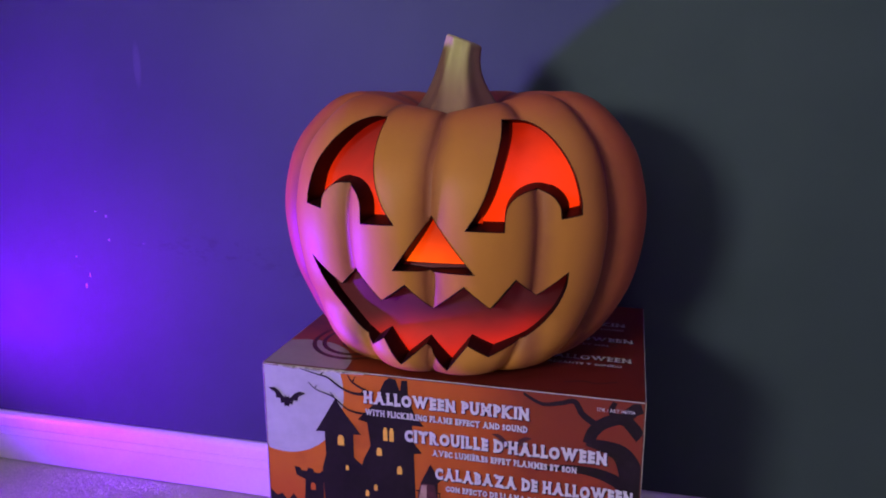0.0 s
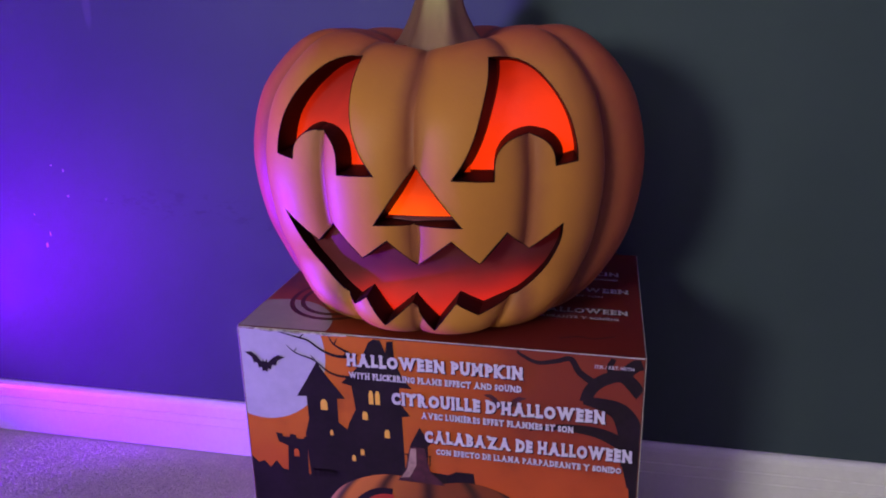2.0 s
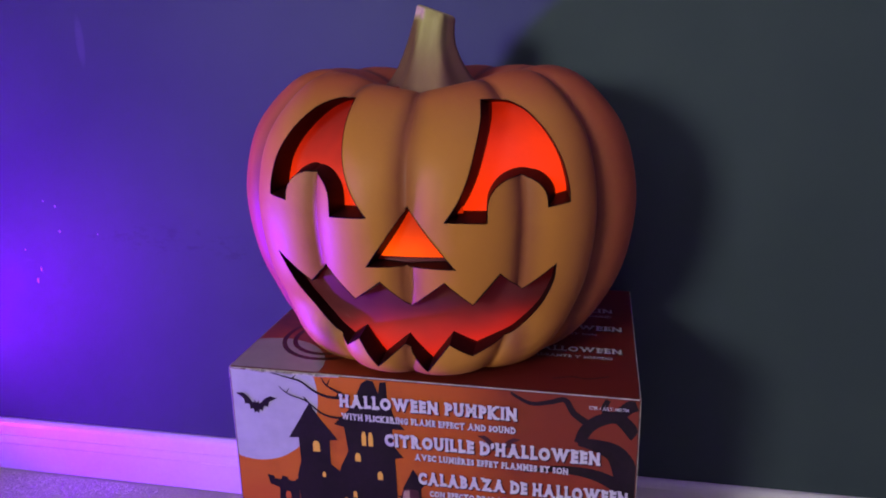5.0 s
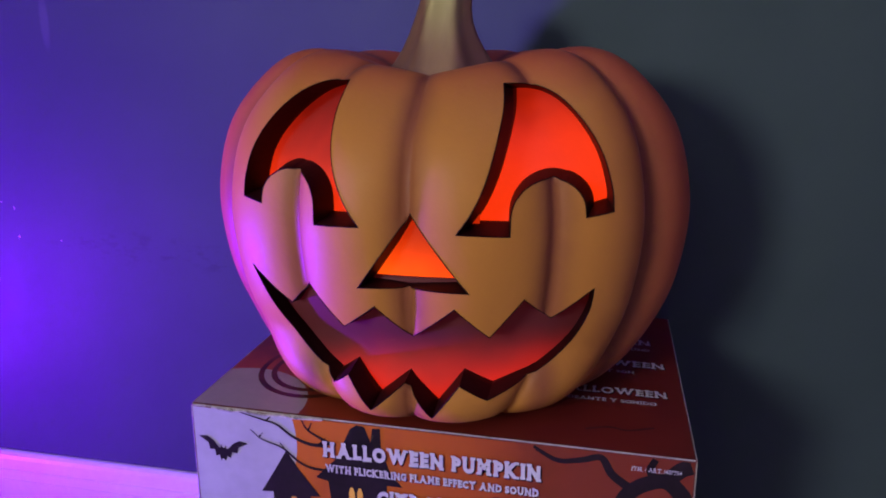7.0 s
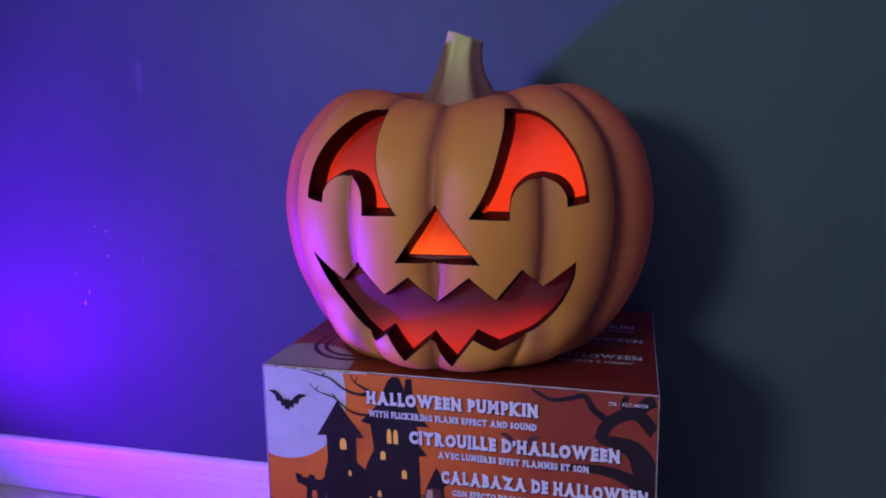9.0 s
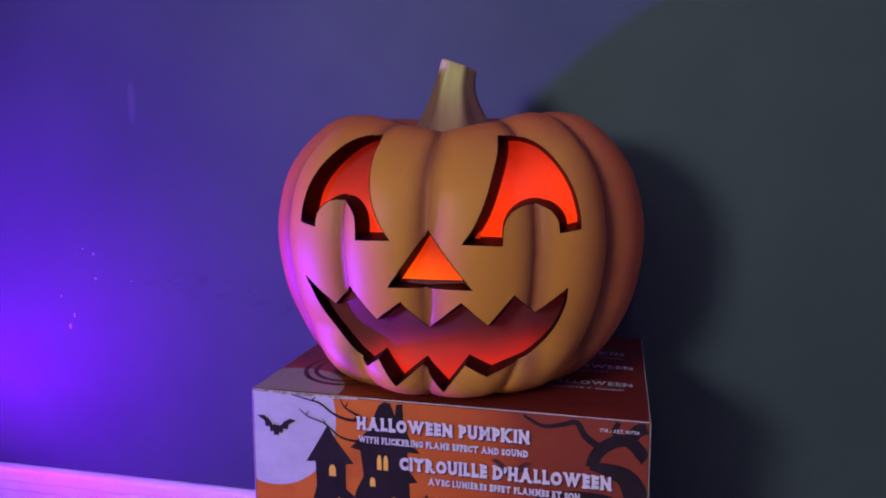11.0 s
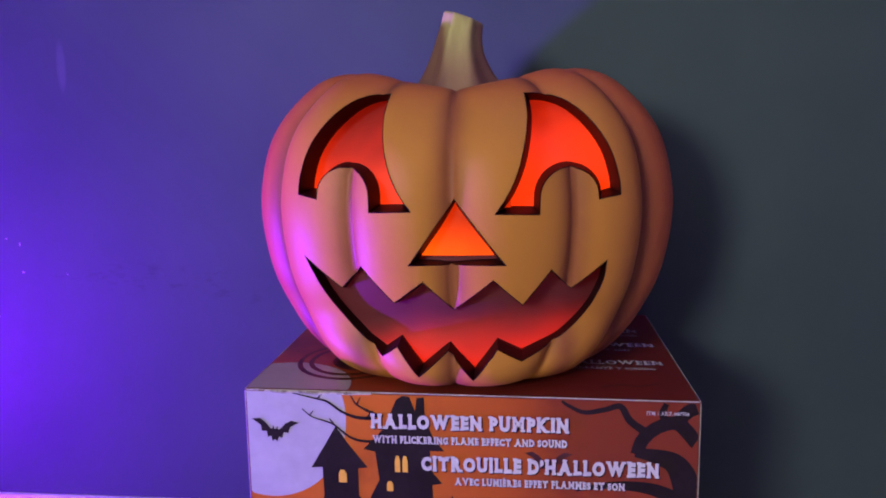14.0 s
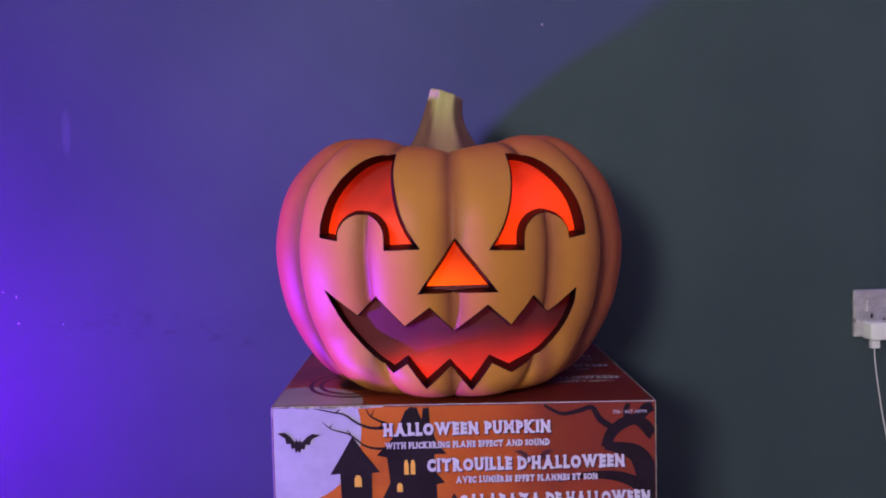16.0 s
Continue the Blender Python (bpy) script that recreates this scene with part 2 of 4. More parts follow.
PRINT_FLAME = printed_glow("printed_candle", (0.50, 0.11, 0.03), (0.05, 0.008, 0.006))
LEAF_RED = worn("printed_leaf_red", (0.20, 0.022, 0.012), 0.32, 0.6, 50.0, 160.0, 0.0002)
CANDLE_WAX = worn("printed_candle_wax", (0.40, 0.20, 0.16), 0.32, 0.7, 60.0, 160.0, 0.0002)
STEM_PRINT = worn("printed_pale_stem", (0.34, 0.22, 0.17), 0.32, 0.3, 40.0)
TAPE = worn("clear_tape_shine", (0.42, 0.38, 0.40), 0.3, 0.5, 90.0)
PAPER = worn("white_sticker_paper", (0.72, 0.72, 0.74), 0.5, 0.05)
CHROME = worn("brushed_chrome_plate", (0.62, 0.60, 0.63), 0.30, 0.22, 45.0, 300.0, 0.0001, 0.5, 0.6)
DARK_INSERT = worn("dark_socket_insert", (0.03, 0.03, 0.035), 0.4, 0.2)
PLASTIC = worn("white_plastic", (0.72, 0.72, 0.73), 0.35, 0.04)
CABLE = worn("white_cable_sheath", (0.66, 0.65, 0.66), 0.45, 0.06)
LINT = worn("dark_lint", (0.05, 0.045, 0.05), 0.9, 0.3)


# ---- building helpers ----
def thing(name, label, category, at=(0, 0, 0), group="", kind=""):
    ob = new(name)
    ob.location = at
    return tagged(ob, label, category, group, kind)


def mesh_of(bm, name, mats, smooth=False):
    me = bpy.data.meshes.new(name)
    bm.to_mesh(me)
    bm.free()
    for m in mats if isinstance(mats, (list, tuple)) else [mats]:
        me.materials.append(m)
    if smooth:
        me.shade_smooth()
    return me


def part(name, bm, mats, parent=None, label="", smooth=False, at=None):
    """One mesh object under a thing or a part; its vertices are in the parent's space, or about at."""
    me = bm if isinstance(bm, bpy.types.Mesh) else mesh_of(bm, name, mats, smooth)
    ob = new(name, me)
    if parent is not None:
        ob.parent = parent
    if at is not None:
        ob.location = at
    return tagged(ob, label)


def block(x0, x1, y0, y1, z0, z1, bevel=0.0, segments=2):
    bm = bmesh.new()
    bmesh.ops.create_cube(bm, size=1.0)
    for v in bm.verts:
        v.co = Vector(((x0 + x1) / 2 + v.co.x * (x1 - x0), (y0 + y1) / 2 + v.co.y * (y1 - y0), (z0 + z1) / 2 + v.co.z * (z1 - z0)))
    if bevel:
        bmesh.ops.bevel(bm, geom=bm.edges[:], offset=bevel, segments=segments, profile=0.5, affect="EDGES")
    return bm


def tube(points, radius, sides=10, taper=None):
    """A round bar along points."""
    bm = bmesh.new()
    pts = [Vector(p) for p in points]
    rings = []
    for i, p in enumerate(pts):
        d = (pts[min(i + 1, len(pts) - 1)] - pts[max(i - 1, 0)]).normalized()
        u = d.cross(Vector((0.13, 0.31, 0.94))).normalized()
        w = d.cross(u)
        r = radius if taper is None else radius + (taper - radius) * i / (len(pts) - 1)
        rings.append([bm.verts.new(p + (u * math.cos(k * math.tau / sides) + w * math.sin(k * math.tau / sides)) * r) for k in range(sides)])
    for a, b in zip(rings, rings[1:]):
        for k in range(sides):
            bm.faces.new((a[k], a[(k + 1) % sides], b[(k + 1) % sides], b[k]))
    bm.faces.new(rings[0][::-1])
    bm.faces.new(rings[-1])
    bmesh.ops.recalc_face_normals(bm, faces=bm.faces[:])
    return bm


def glide(points, steps=8):
    """A smooth line through the points."""
    pts = [Vector(p) for p in points]
    pts = [2 * pts[0] - pts[1], *pts, 2 * pts[-1] - pts[-2]]
    out = []
    for a, b, c, d in zip(pts, pts[1:], pts[2:], pts[3:]):
        for i in range(steps):
            t = i / steps
            out.append(0.5 * (2 * b + (c - a) * t + (2 * a - 5 * b + 4 * c - d) * t * t + (3 * b - a - 3 * c + d) * t ** 3))
    return out + [pts[-2]]


# ---- room ----
def plain(name, bm, mat, label, category):
    return tagged(new(name, mesh_of(bm, name, mat)), label, category, kind="structure")


X0, X1, Y0, HIGH = -2.3, 2.3, -3.6, 2.4
plain("floor", block(X0, X1, Y0, WALL_Y, -0.1, 0.0), CARPET, "beige grey cut pile carpet over the whole room", "carpet")
plain("wall_north", block(X0, X1, WALL_Y, WALL_Y + 0.12, -0.1, HIGH), WALL, "matt dark green grey painted wall with faint scuffs", "wall")
# side walls, rear wall and ceiling stand unseen, kept pale to bounce light
plain("wall_west", block(X0 - 0.12, X0, Y0, WALL_Y + 0.12, -0.1, HIGH), PALE, "plain pale unseen side wall, added to bounce light", "wall")
plain("wall_east", block(X1, X1 + 0.12, Y0, WALL_Y + 0.12, -0.1, HIGH), PALE, "plain pale unseen side wall, added to bounce light", "wall")
plain("wall_south", block(X0 - 0.12, X1 + 0.12, Y0 - 0.12, Y0, -0.1, HIGH), PALE, "plain pale unseen rear wall, added to bounce light", "wall")
plain("ceiling", block(X0 - 0.12, X1 + 0.12, Y0 - 0.12, WALL_Y + 0.12, HIGH, HIGH + 0.1), CEILING, "plain white unseen ceiling that bounces light", "ceiling")


def skirting():
    """A moulded board: rounded top, two fine grooves, a slim gap at its foot."""
    d = 0.018
    section = [(0, 0.003), (d, 0.003), (d, 0.0602), (d - 0.0016, 0.0615), (d - 0.0016, 0.0635), (d - 0.0004, 0.0648),
               (d - 0.0012, 0.0785), (d - 0.0034, 0.0798), (d - 0.0034, 0.0815), (d - 0.0022, 0.0830), (d - 0.004, 0.099),
               (d - 0.0065, 0.1055), (d - 0.0105, 0.1095), (0.004, 0.1110), (0, 0.1110)]
    bm = bmesh.new()
    ends = [[bm.verts.new((x, WALL_Y - a, b)) for a, b in section] for x in (X0, X1)]
    n = len(section)
    for i in range(n):
        bm.faces.new((ends[0][i], ends[0][(i + 1) % n], ends[1][(i + 1) % n], ends[1][i]))
    bm.faces.new(ends[0][::-1])
    bm.faces.new(ends[1])
    bmesh.ops.recalc_face_normals(bm, faces=bm.faces[:])
    return plain("baseboard", bm, SKIRT, "white satin painted skirting board with two fine grooves", "skirting board")


skirting()

# ---- carton ----
W, D, H, RISE = 0.25, 0.3555, 0.44, 0.006
carton = thing("cardboard_carton", "large printed cardboard carton with spooky castle artwork standing on carpet", "box")


def sag(x, y, z):
    """The lid dips at one front corner and rises towards the wall."""
    return ((RISE + 0.005) * y / D - 0.009 * x - 0.001) * (z / H) ** 6


def carton_body():
    bm = block(-W, W, 0, D, 0, H, 0.002, 2)
    for v in bm.verts:
        v.co.z += sag(v.co.x, v.co.y, v.co.z)
    return bm


part("carton_body", carton_body(), CARD, carton, "dark red printed cardboard shell")


def flat(loops, side="front", layer=0):
    """Printed ink: filled outlines a hair proud of the carton. Points are (across, up) on its front or (across, back) on its top."""
    bm = bmesh.new()
    lift = 0.0004 + 0.00012 * layer
    for loop in loops:
        co = [(a, -lift, b + sag(a, 0, b)) if side == "front" else (a, b, H + lift + sag(a, b, H)) for a, b in loop]
        bm.faces.new([bm.verts.new(c) for c in co])
    for f in bm.faces:
        f.normal_update()
        want = Vector((0, -1, 0)) if side == "front" else Vector((0, 0, 1))
        if f.normal.dot(want) < 0:
            f.normal_flip()
    bmesh.ops.triangulate(bm, faces=bm.faces[:])
    return bm


def oval(cx, cz, rx, rz, n=40, a0=0.0, a1=math.tau):
    return [(cx + rx * math.cos(a0 + (a1 - a0) * i / n), cz + rz * math.sin(a0 + (a1 - a0) * i / n)) for i in range(n)]


def rect(x0, x1, z0, z1):
    return [(x0, z0), (x1, z0), (x1, z1), (x0, z1)]


def ribbon(points, w0, w1):
    """A brush stroke along points that narrows from w0 to w1."""
    pts = [Vector((a, b, 0)) for a, b in points]
    pts = glide(pts, 5)
    left, right = [], []
    for i, p in enumerate(pts):
        d = (pts[min(i + 1, len(pts) - 1)] - pts[max(i - 1, 0)]).normalized()
        w = (w0 + (w1 - w0) * i / (len(pts) - 1)) / 2
        left.append((p.x - d.y * w, p.y + d.x * w))
        right.append((p.x + d.y * w, p.y - d.x * w))
    return left + right[::-1]


def ink(name, loops, mat, layer, side="front", label=""):
    return part(name, flat(loops, side, layer), mat, carton, label)


def clip_disc(cx, cz, rx, rz, x0, z1, n=72):
    return [(max(x0, a), min(z1, b)) for a, b in oval(cx, cz, rx, rz, n)]


E_ = 0.0025
ink("front_artwork", [rect(-W + E_, W - E_, E_, H - E_)], FRONT, 0, label="orange sunset sky print fading to dark purple")
ink("top_artwork", [rect(-W + E_, W - E_, E_, D - E_)], TOP, 0, "top", "dark red sky print")
ink("moon", [clip_disc(-0.222, 0.408, 0.088, 0.094, -W + E_, H - E_)], MOON, 1, label="pale lilac printed moon")
ink("moon", [[(max(-W + E_, a), max(E_, b)) for a, b in oval(-0.214, 0.012, 0.082, 0.080, 60)]], MOON_TOP, 1, "top", "pale lilac printed moon edge")

# castle and ground silhouettes
ink("ground_silhouette", [[(-0.2475, 0.255), (-0.238, 0.246), (-0.230, 0.250), (-0.222, 0.240), (-0.213, 0.252), (-0.204, 0.240), (-0.165, 0.236), (-0.120, 0.244),
                           (-0.04, 0.262), (0.02, 0.258), (0.03, 0.264), (0.052, 0.264), (0.056, 0.236), (-0.01, 0.20), (-0.13, 0.15), (-0.2475, 0.15)]], INK, 2)
ink("foot_silhouette", [[(-0.2475, 0.16), (-0.12, 0.17), (0.10, 0.19), (0.150, 0.194), (0.176, 0.193), (0.186, 0.203), (0.214, 0.200), (0.233, 0.212), (0.2475, 0.232),
                         (0.2475, 0.003), (-0.2475, 0.003)]], INK, 2.4)
ink("castle_tower", [[(-0.146, 0.400), (-0.160, 0.376), (-0.176, 0.350), (-0.163, 0.351), (-0.162, 0.318), (-0.168, 0.297), (-0.165, 0.235), (-0.102, 0.235),
                      (-0.104, 0.298), (-0.112, 0.310), (-0.122, 0.318), (-0.122, 0.351), (-0.111, 0.352), (-0.133, 0.380)]], INK, 3.0)
ink("castle_tower", [[(-0.077, 0.432), (-0.070, 0.437), (-0.062, 0.436), (-0.056, 0.420), (-0.054, 0.435), (-0.046, 0.436), (-0.045, 0.412), (-0.036, 0.388),
                      (-0.024, 0.374), (-0.040, 0.374), (-0.040, 0.352), (-0.027, 0.336), (-0.038, 0.334), (-0.036, 0.262), (-0.122, 0.240), (-0.116, 0.290),
                      (-0.108, 0.318), (-0.098, 0.338), (-0.102, 0.371), (-0.115, 0.374), (-0.092, 0.398)]], INK, 3.2)
ink("castle_tower", [[(-0.210, 0.294), (-0.201, 0.293), (-0.200, 0.289), (-0.191, 0.289), (-0.190, 0.294), (-0.182, 0.293), (-0.181, 0.288), (-0.172, 0.288),
                      (-0.170, 0.292), (-0.160, 0.291), (-0.161, 0.279), (-0.167, 0.276), (-0.168, 0.236), (-0.197, 0.236), (-0.194, 0.276), (-0.207, 0.281)]], INK, 3.5)
ink("castle_tower", [[(-0.030, 0.292), (-0.016, 0.322), (-0.002, 0.300), (-0.006, 0.296), (-0.006, 0.25), (-0.026, 0.25), (-0.026, 0.292)]], INK, 3.8)


def arch(cx, cz, w, h):
    return [(cx - w, cz - h), (cx + w, cz - h), (cx + w, cz + h * 0.4), (cx + w * 0.5, cz + h), (cx - w * 0.5, cz + h), (cx - w, cz + h * 0.4)]


for wx, wz, ww, wh in ((-0.140, 0.341, 0.0046, 0.0075), (-0.077, 0.3575, 0.0030, 0.0095), (-0.0685, 0.3575, 0.0030, 0.0095), (-0.086, 0.331, 0.0036, 0.0058),
                       (-0.058, 0.308, 0.0034, 0.0058), (-0.132, 0.302, 0.0022, 0.0038), (-0.092, 0.278, 0.0026, 0.0045), (-0.104, 0.268, 0.0026, 0.0045)):
    ink("castle_window", [arch(wx, wz, ww, wh)], YELLOW, 4)
ink("castle_window", [arch(-0.183, 0.267, 0.0036, 0.0055)], FRONT, 4)
for i in range(5):
    fx = -0.160 + 0.0072 * i
    ink("fence_bar", [rect(fx, fx + 0.0018, 0.222 + 0.001 * i, 0.246)], INK, 3)
    ink("fence_bar", [rect(fx + 0.127, fx + 0.1285, 0.268, 0.283)], INK, 3)
ink("fence_rail", [rect(-0.162, -0.128, 0.2440, 0.2462)], INK, 3)
ink("fence_rail", [rect(-0.036, -0.002, 0.2810, 0.2828)], INK, 3)


def bat(cx, cz, s, tilt=0.0):
    half = [(0.0, -0.42), (0.10, -0.52), (0.16, -0.30), (0.30, -0.36), (0.36, -0.10), (0.56, -0.12), (0.62, 0.14), (1.0, 0.36), (0.66, 0.42), (0.40, 0.26), (0.20, 0.02),
            (0.12, 0.00), (0.09, 0.16), (0.04, 0.02)]
    loop = half + [(-a, b) for a, b in half[::-1] if a > 0]
    return [(cx + s * (a * math.cos(tilt) - b * math.sin(tilt)), cz + s * (a * math.sin(tilt) + b * math.cos(tilt))) for a, b in loop]


ink("bat", [bat(-0.2160, 0.394, 0.0275, -0.06)], INK, 4)
ink("bat", [bat(0.142, 0.232, 0.0185, 0.05)], INK, 4)
ink("bat", [bat(0.090, 0.366, 0.026, 0.0)], INK_SOFT, 1)
for pts, w0, w1 in (([(-0.196, 0.4372), (-0.170, 0.4315), (-0.155, 0.428), (-0.139, 0.417), (-0.122, 0.4105), (-0.104, 0.410)], 0.0012, 0.0042),
                    ([(-0.184, 0.419), (-0.172, 0.4095), (-0.150, 0.4025), (-0.132, 0.3885), (-0.118, 0.3835), (-0.100, 0.383)], 0.0010, 0.0034),
                    ([(-0.128, 0.4365), (-0.122, 0.426), (-0.108, 0.418), (-0.096, 0.412)], 0.0012, 0.0040),
                    ([(-0.166, 0.431), (-0.160, 0.437)], 0.0020, 0.0008), ([(-0.148, 0.4025), (-0.153, 0.4085)], 0.0020, 0.0008),
                    ([(-0.121, 0.4255), (-0.117, 0.434)], 0.0022, 0.0008), ([(-0.110, 0.4105), (-0.103, 0.419)], 0.0026, 0.0012), ([(-0.175, 0.4115), (-0.171, 0.417)], 0.0016, 0.0006)):
    ink("branch", [ribbon(pts, w0, w1)], INK, 4)
# the bare tree to the side of the lettering
twig = 0
for pts, w0, w1 in (([(0.2475, 0.30), (0.240, 0.335), (0.226, 0.366), (0.204, 0.376), (0.182, 0.379)], 0.040, 0.009),
                    ([(0.184, 0.3775), (0.190, 0.395), (0.205, 0.409), (0.226, 0.414), (0.2470, 0.392)], 0.014, 0.016),
                    ([(0.192, 0.404), (0.176, 0.416), (0.166, 0.432), (0.150, 0.428), (0.128, 0.424), (0.110, 0.432), (0.104, 0.4365)], 0.009, 0.003),
                    ([(0.216, 0.412), (0.210, 0.425), (0.214, 0.4365)], 0.009, 0.006), ([(0.224, 0.414), (0.236, 0.428), (0.2470, 0.434)], 0.014, 0.016),
                    ([(0.2470, 0.315), (0.205, 0.337), (0.158, 0.341), (0.120, 0.334)], 0.020, 0.003), ([(0.2470, 0.270), (0.232, 0.330)], 0.022, 0.020),
                    ([(0.2470, 0.236), (0.243, 0.31)], 0.012, 0.016)):
    ink("branch", [[(min(a, W - E_), min(b, H - E_)) for a, b in ribbon(pts, w0, w1)]], INK, 1.0 + 0.3 * twig)
    twig += 1

# leaves, candles and embers in the lower corner
def leaf(cx, cz, length, wide, turn):
    pts = [(length * t, wide * math.sin(math.pi * t ** 0.8) * side) for side, ts in ((1, (0, .2, .4, .6, .8, 1)), (-1, (.8, .6, .4, .2))) for t in ts]
    return [(max(-W + E_, cx + a * math.cos(turn) - b * math.sin(turn)), max(E_, cz + a * math.sin(turn) + b * math.cos(turn))) for a, b in pts]


random.seed(11)
for k in range(26):
    cx, cz = random.uniform(-0.243, -0.165), random.uniform(0.012, 0.150)
    if cz > 0.10 and cx > -0.205:
        continue
    ink("leaf", [leaf(cx, cz, random.uniform(0.018, 0.042), random.uniform(0.003, 0.008), random.uniform(0.2, 2.6))], (INK_RED, INK_RED, INK_SOFT, LEAF_RED)[k % 4], 4 + 0.05 * k)
ink("candle", [rect(-0.188, -0.166, 0.118, 0.152)], PRINT_FLAME, 5.2)
ink("candle_flame", [oval(-0.177, 0.151, 0.005, 0.0042, 12)], PRINT_NOSE, 5.6)
ink("candle", [[(-0.222, 0.006), (-0.200, 0.004), (-0.198, 0.040), (-0.205, 0.047), (-0.214, 0.043), (-0.224, 0.049)]], CANDLE_WAX, 5.8)
ink("candle_flame", [leaf(-0.211, 0.046, 0.012, 0.003, 1.6)], PRINT_NOSE, 6.2)

# ---- carved face outlines, shared by the lantern and its picture on the carton ----
EYE_HALF = [(0.071, 0.768), (0.096, 0.767), (0.121, 0.757), (0.145, 0.735), (0.163, 0.707), (0.1725, 0.677), (0.1745, 0.658), (0.151, 0.653), (0.1485, 0.668),
            (0.139, 0.680), (0.124, 0.6865), (0.109, 0.685), (0.097, 0.677), (0.090, 0.663), (0.089, 0.640), (0.043, 0.6415), (0.057, 0.663), (0.067, 0.687), (0.073, 0.714), (0.075, 0.743)]
NOSE = [(0.001, 0.655), (-0.048, 0.585), (0.055, 0.585)]
MOUTH = [(-0.170, 0.589), (-0.127, 0.556), (-0.102, 0.582), (-0.065, 0.544), (-0.033, 0.568), (-0.002, 0.535), (0.041, 0.570), (0.071, 0.542), (0.101, 0.579), (0.123, 0.555),
         (0.161, 0.585), (0.157, 0.561), (0.140, 0.528), (0.111, 0.500), (0.070, 0.481), (0.045, 0.494), (0.019, 0.460), (-0.008, 0.491), (-0.039, 0.464), (-0.063, 0.495),
         (-0.081, 0.482), (-0.117, 0.510), (-0.147, 0.547)]
EYE_L = [(-a, b) for a, b in EYE_HALF]
EYE_R = [(a, b - 0.003) for a, b in EYE_HALF]


def rounded(loop, sharp):
    """Smooths an outline but for its sharp corners."""
    out = []
    n = len(loop)
    for i, p in enumerate(loop):
        a, b, c, d = (Vector((*loop[(i + k) % n], 0)) for k in (-1, 0, 1, 2))
        if i in sharp:
            a = 2 * b - c
        if (i + 1) % n in sharp:
            d = 2 * c - b
        for t in (0, 0.25, 0.5, 0.75):
            v = 0.5 * (2 * b + (c - a) * t + (2 * a - 5 * b + 4 * c - d) * t * t + (3 * b - a - 3 * c + d) * t ** 3)
            out.append((v.x, v.y))
    return out


EYE_SHARP = {0, 6, 7, 14, 15}
MOUTH_SHARP = set(range(11)) | set(range(14, 21))


def shrink(loop, k, lift=0.0):
    cx, cz = sum(a for a, _ in loop) / len(loop), sum(b for _, b in loop) / len(loop)
    return [(cx + (a - cx) * k, cz + (b - cz) * k + lift) for a, b in loop]


def to_print(loop):
    return [(-0.006 + 0.66 * a, 0.1195 + (b - 0.585) * 0.60) for a, b in loop]


def printed_outline():
    """The pictured pumpkin's outline: flat crown with a dip at the stalk, full flanks."""
    out = []
    for i in range(96):
        a = math.tau * i / 96
        c, d = math.cos(a), math.sin(a)
        lobe_in = 1.0 - 0.018 * abs(math.cos(3 * a + math.pi / 2)) ** 6
        x, z = 0.158 * math.copysign(abs(c) ** 0.86, c) * lobe_in, 0.119 * math.copysign(abs(d) ** 0.80, d) * lobe_in
        if z > 0:
            z -= 0.010 * math.exp(-(x / 0.035) ** 2)
        out.append((-0.003 + x * (1.0 if z > -0.02 else 1.0 - 0.9 * (-0.02 - z)), 0.136 + z))
    return out


ink("printed_pumpkin", [printed_outline()], RIB, 5, label="printed brown pumpkin")
ink("printed_stem", [[(-0.046, 0.243), (-0.036, 0.258), (-0.030, 0.290), (-0.026, 0.294), (-0.010, 0.293), (-0.004, 0.262), (0.016, 0.242)]], INK_SOFT, 8)
ink("printed_stem_light", [[(-0.042, 0.247), (-0.033, 0.262), (-0.028, 0.291), (-0.021, 0.292), (-0.021, 0.268), (-0.030, 0.250)]], STEM_PRINT, 9)
for shape in (EYE_L, EYE_R):
    ink("printed_eye_rim", [rounded(to_print(shape), EYE_SHARP)], INK, 8)
    side = -1 if shape[0][0] < 0 else 1
    ink("printed_eye", [rounded([(a - side * 0.004, b - 0.003) for a, b in to_print(shrink(shape, 0.87))], EYE_SHARP)], PRINT_RED, 9)
ink("printed_nose_rim", [[(a * 1.06 - 0.0005, 0.147 + (b - 0.147) * 1.10 - 0.001) for a, b in to_print(NOSE)]], PRINT_RED, 8.5)
ink("printed_nose", [to_print(NOSE)], PRINT_NOSE, 9)
ink("printed_mouth_rim", [rounded(to_print(MOUTH), MOUTH_SHARP)], INK, 8)
ink("printed_mouth", [rounded(to_print([(a * 0.84, 0.512 + (b - 0.5) * 0.86) for a, b in MOUTH]), MOUTH_SHARP)], PRINT_MOUTH, 9)
ink("printed_shade", [[(-0.13, 0.003), (0.12, 0.003), (0.10, 0.022), (0.05, 0.026), (-0.06, 0.024), (-0.10, 0.028)]], INK, 9)


SERIFS = {"H": ((.14, .86), (.14, .86)), "A": ((.5,), (.08, .92)), "L": ((.18,), (.18,)), "W": ((.07, .5, .93), ()), "E": ((.16,), (.16,)), "N": ((.12,), (.12, .88)), "P": ((.14,), (.2,)),
          "U": ((.14, .86), ()), "M": ((.12, .88), (.09, .91)), "K": ((.15, .85), (.15, .88)), "I": ((.5,), (.5,)), "T": ((.1, .9), (.5,)), "F": ((.18,), (.22,)), "R": ((.14,), (.18, .88)),
          "D": ((.14,), (.14,)), "B": ((.14,), (.14,)), "Y": ((.07, .93), (.5,)), "V": ((.07, .93), ()), "Z": ((.12,), (.88,)), "\u00c8": ((), (.16,))}
GLYPHS = {}


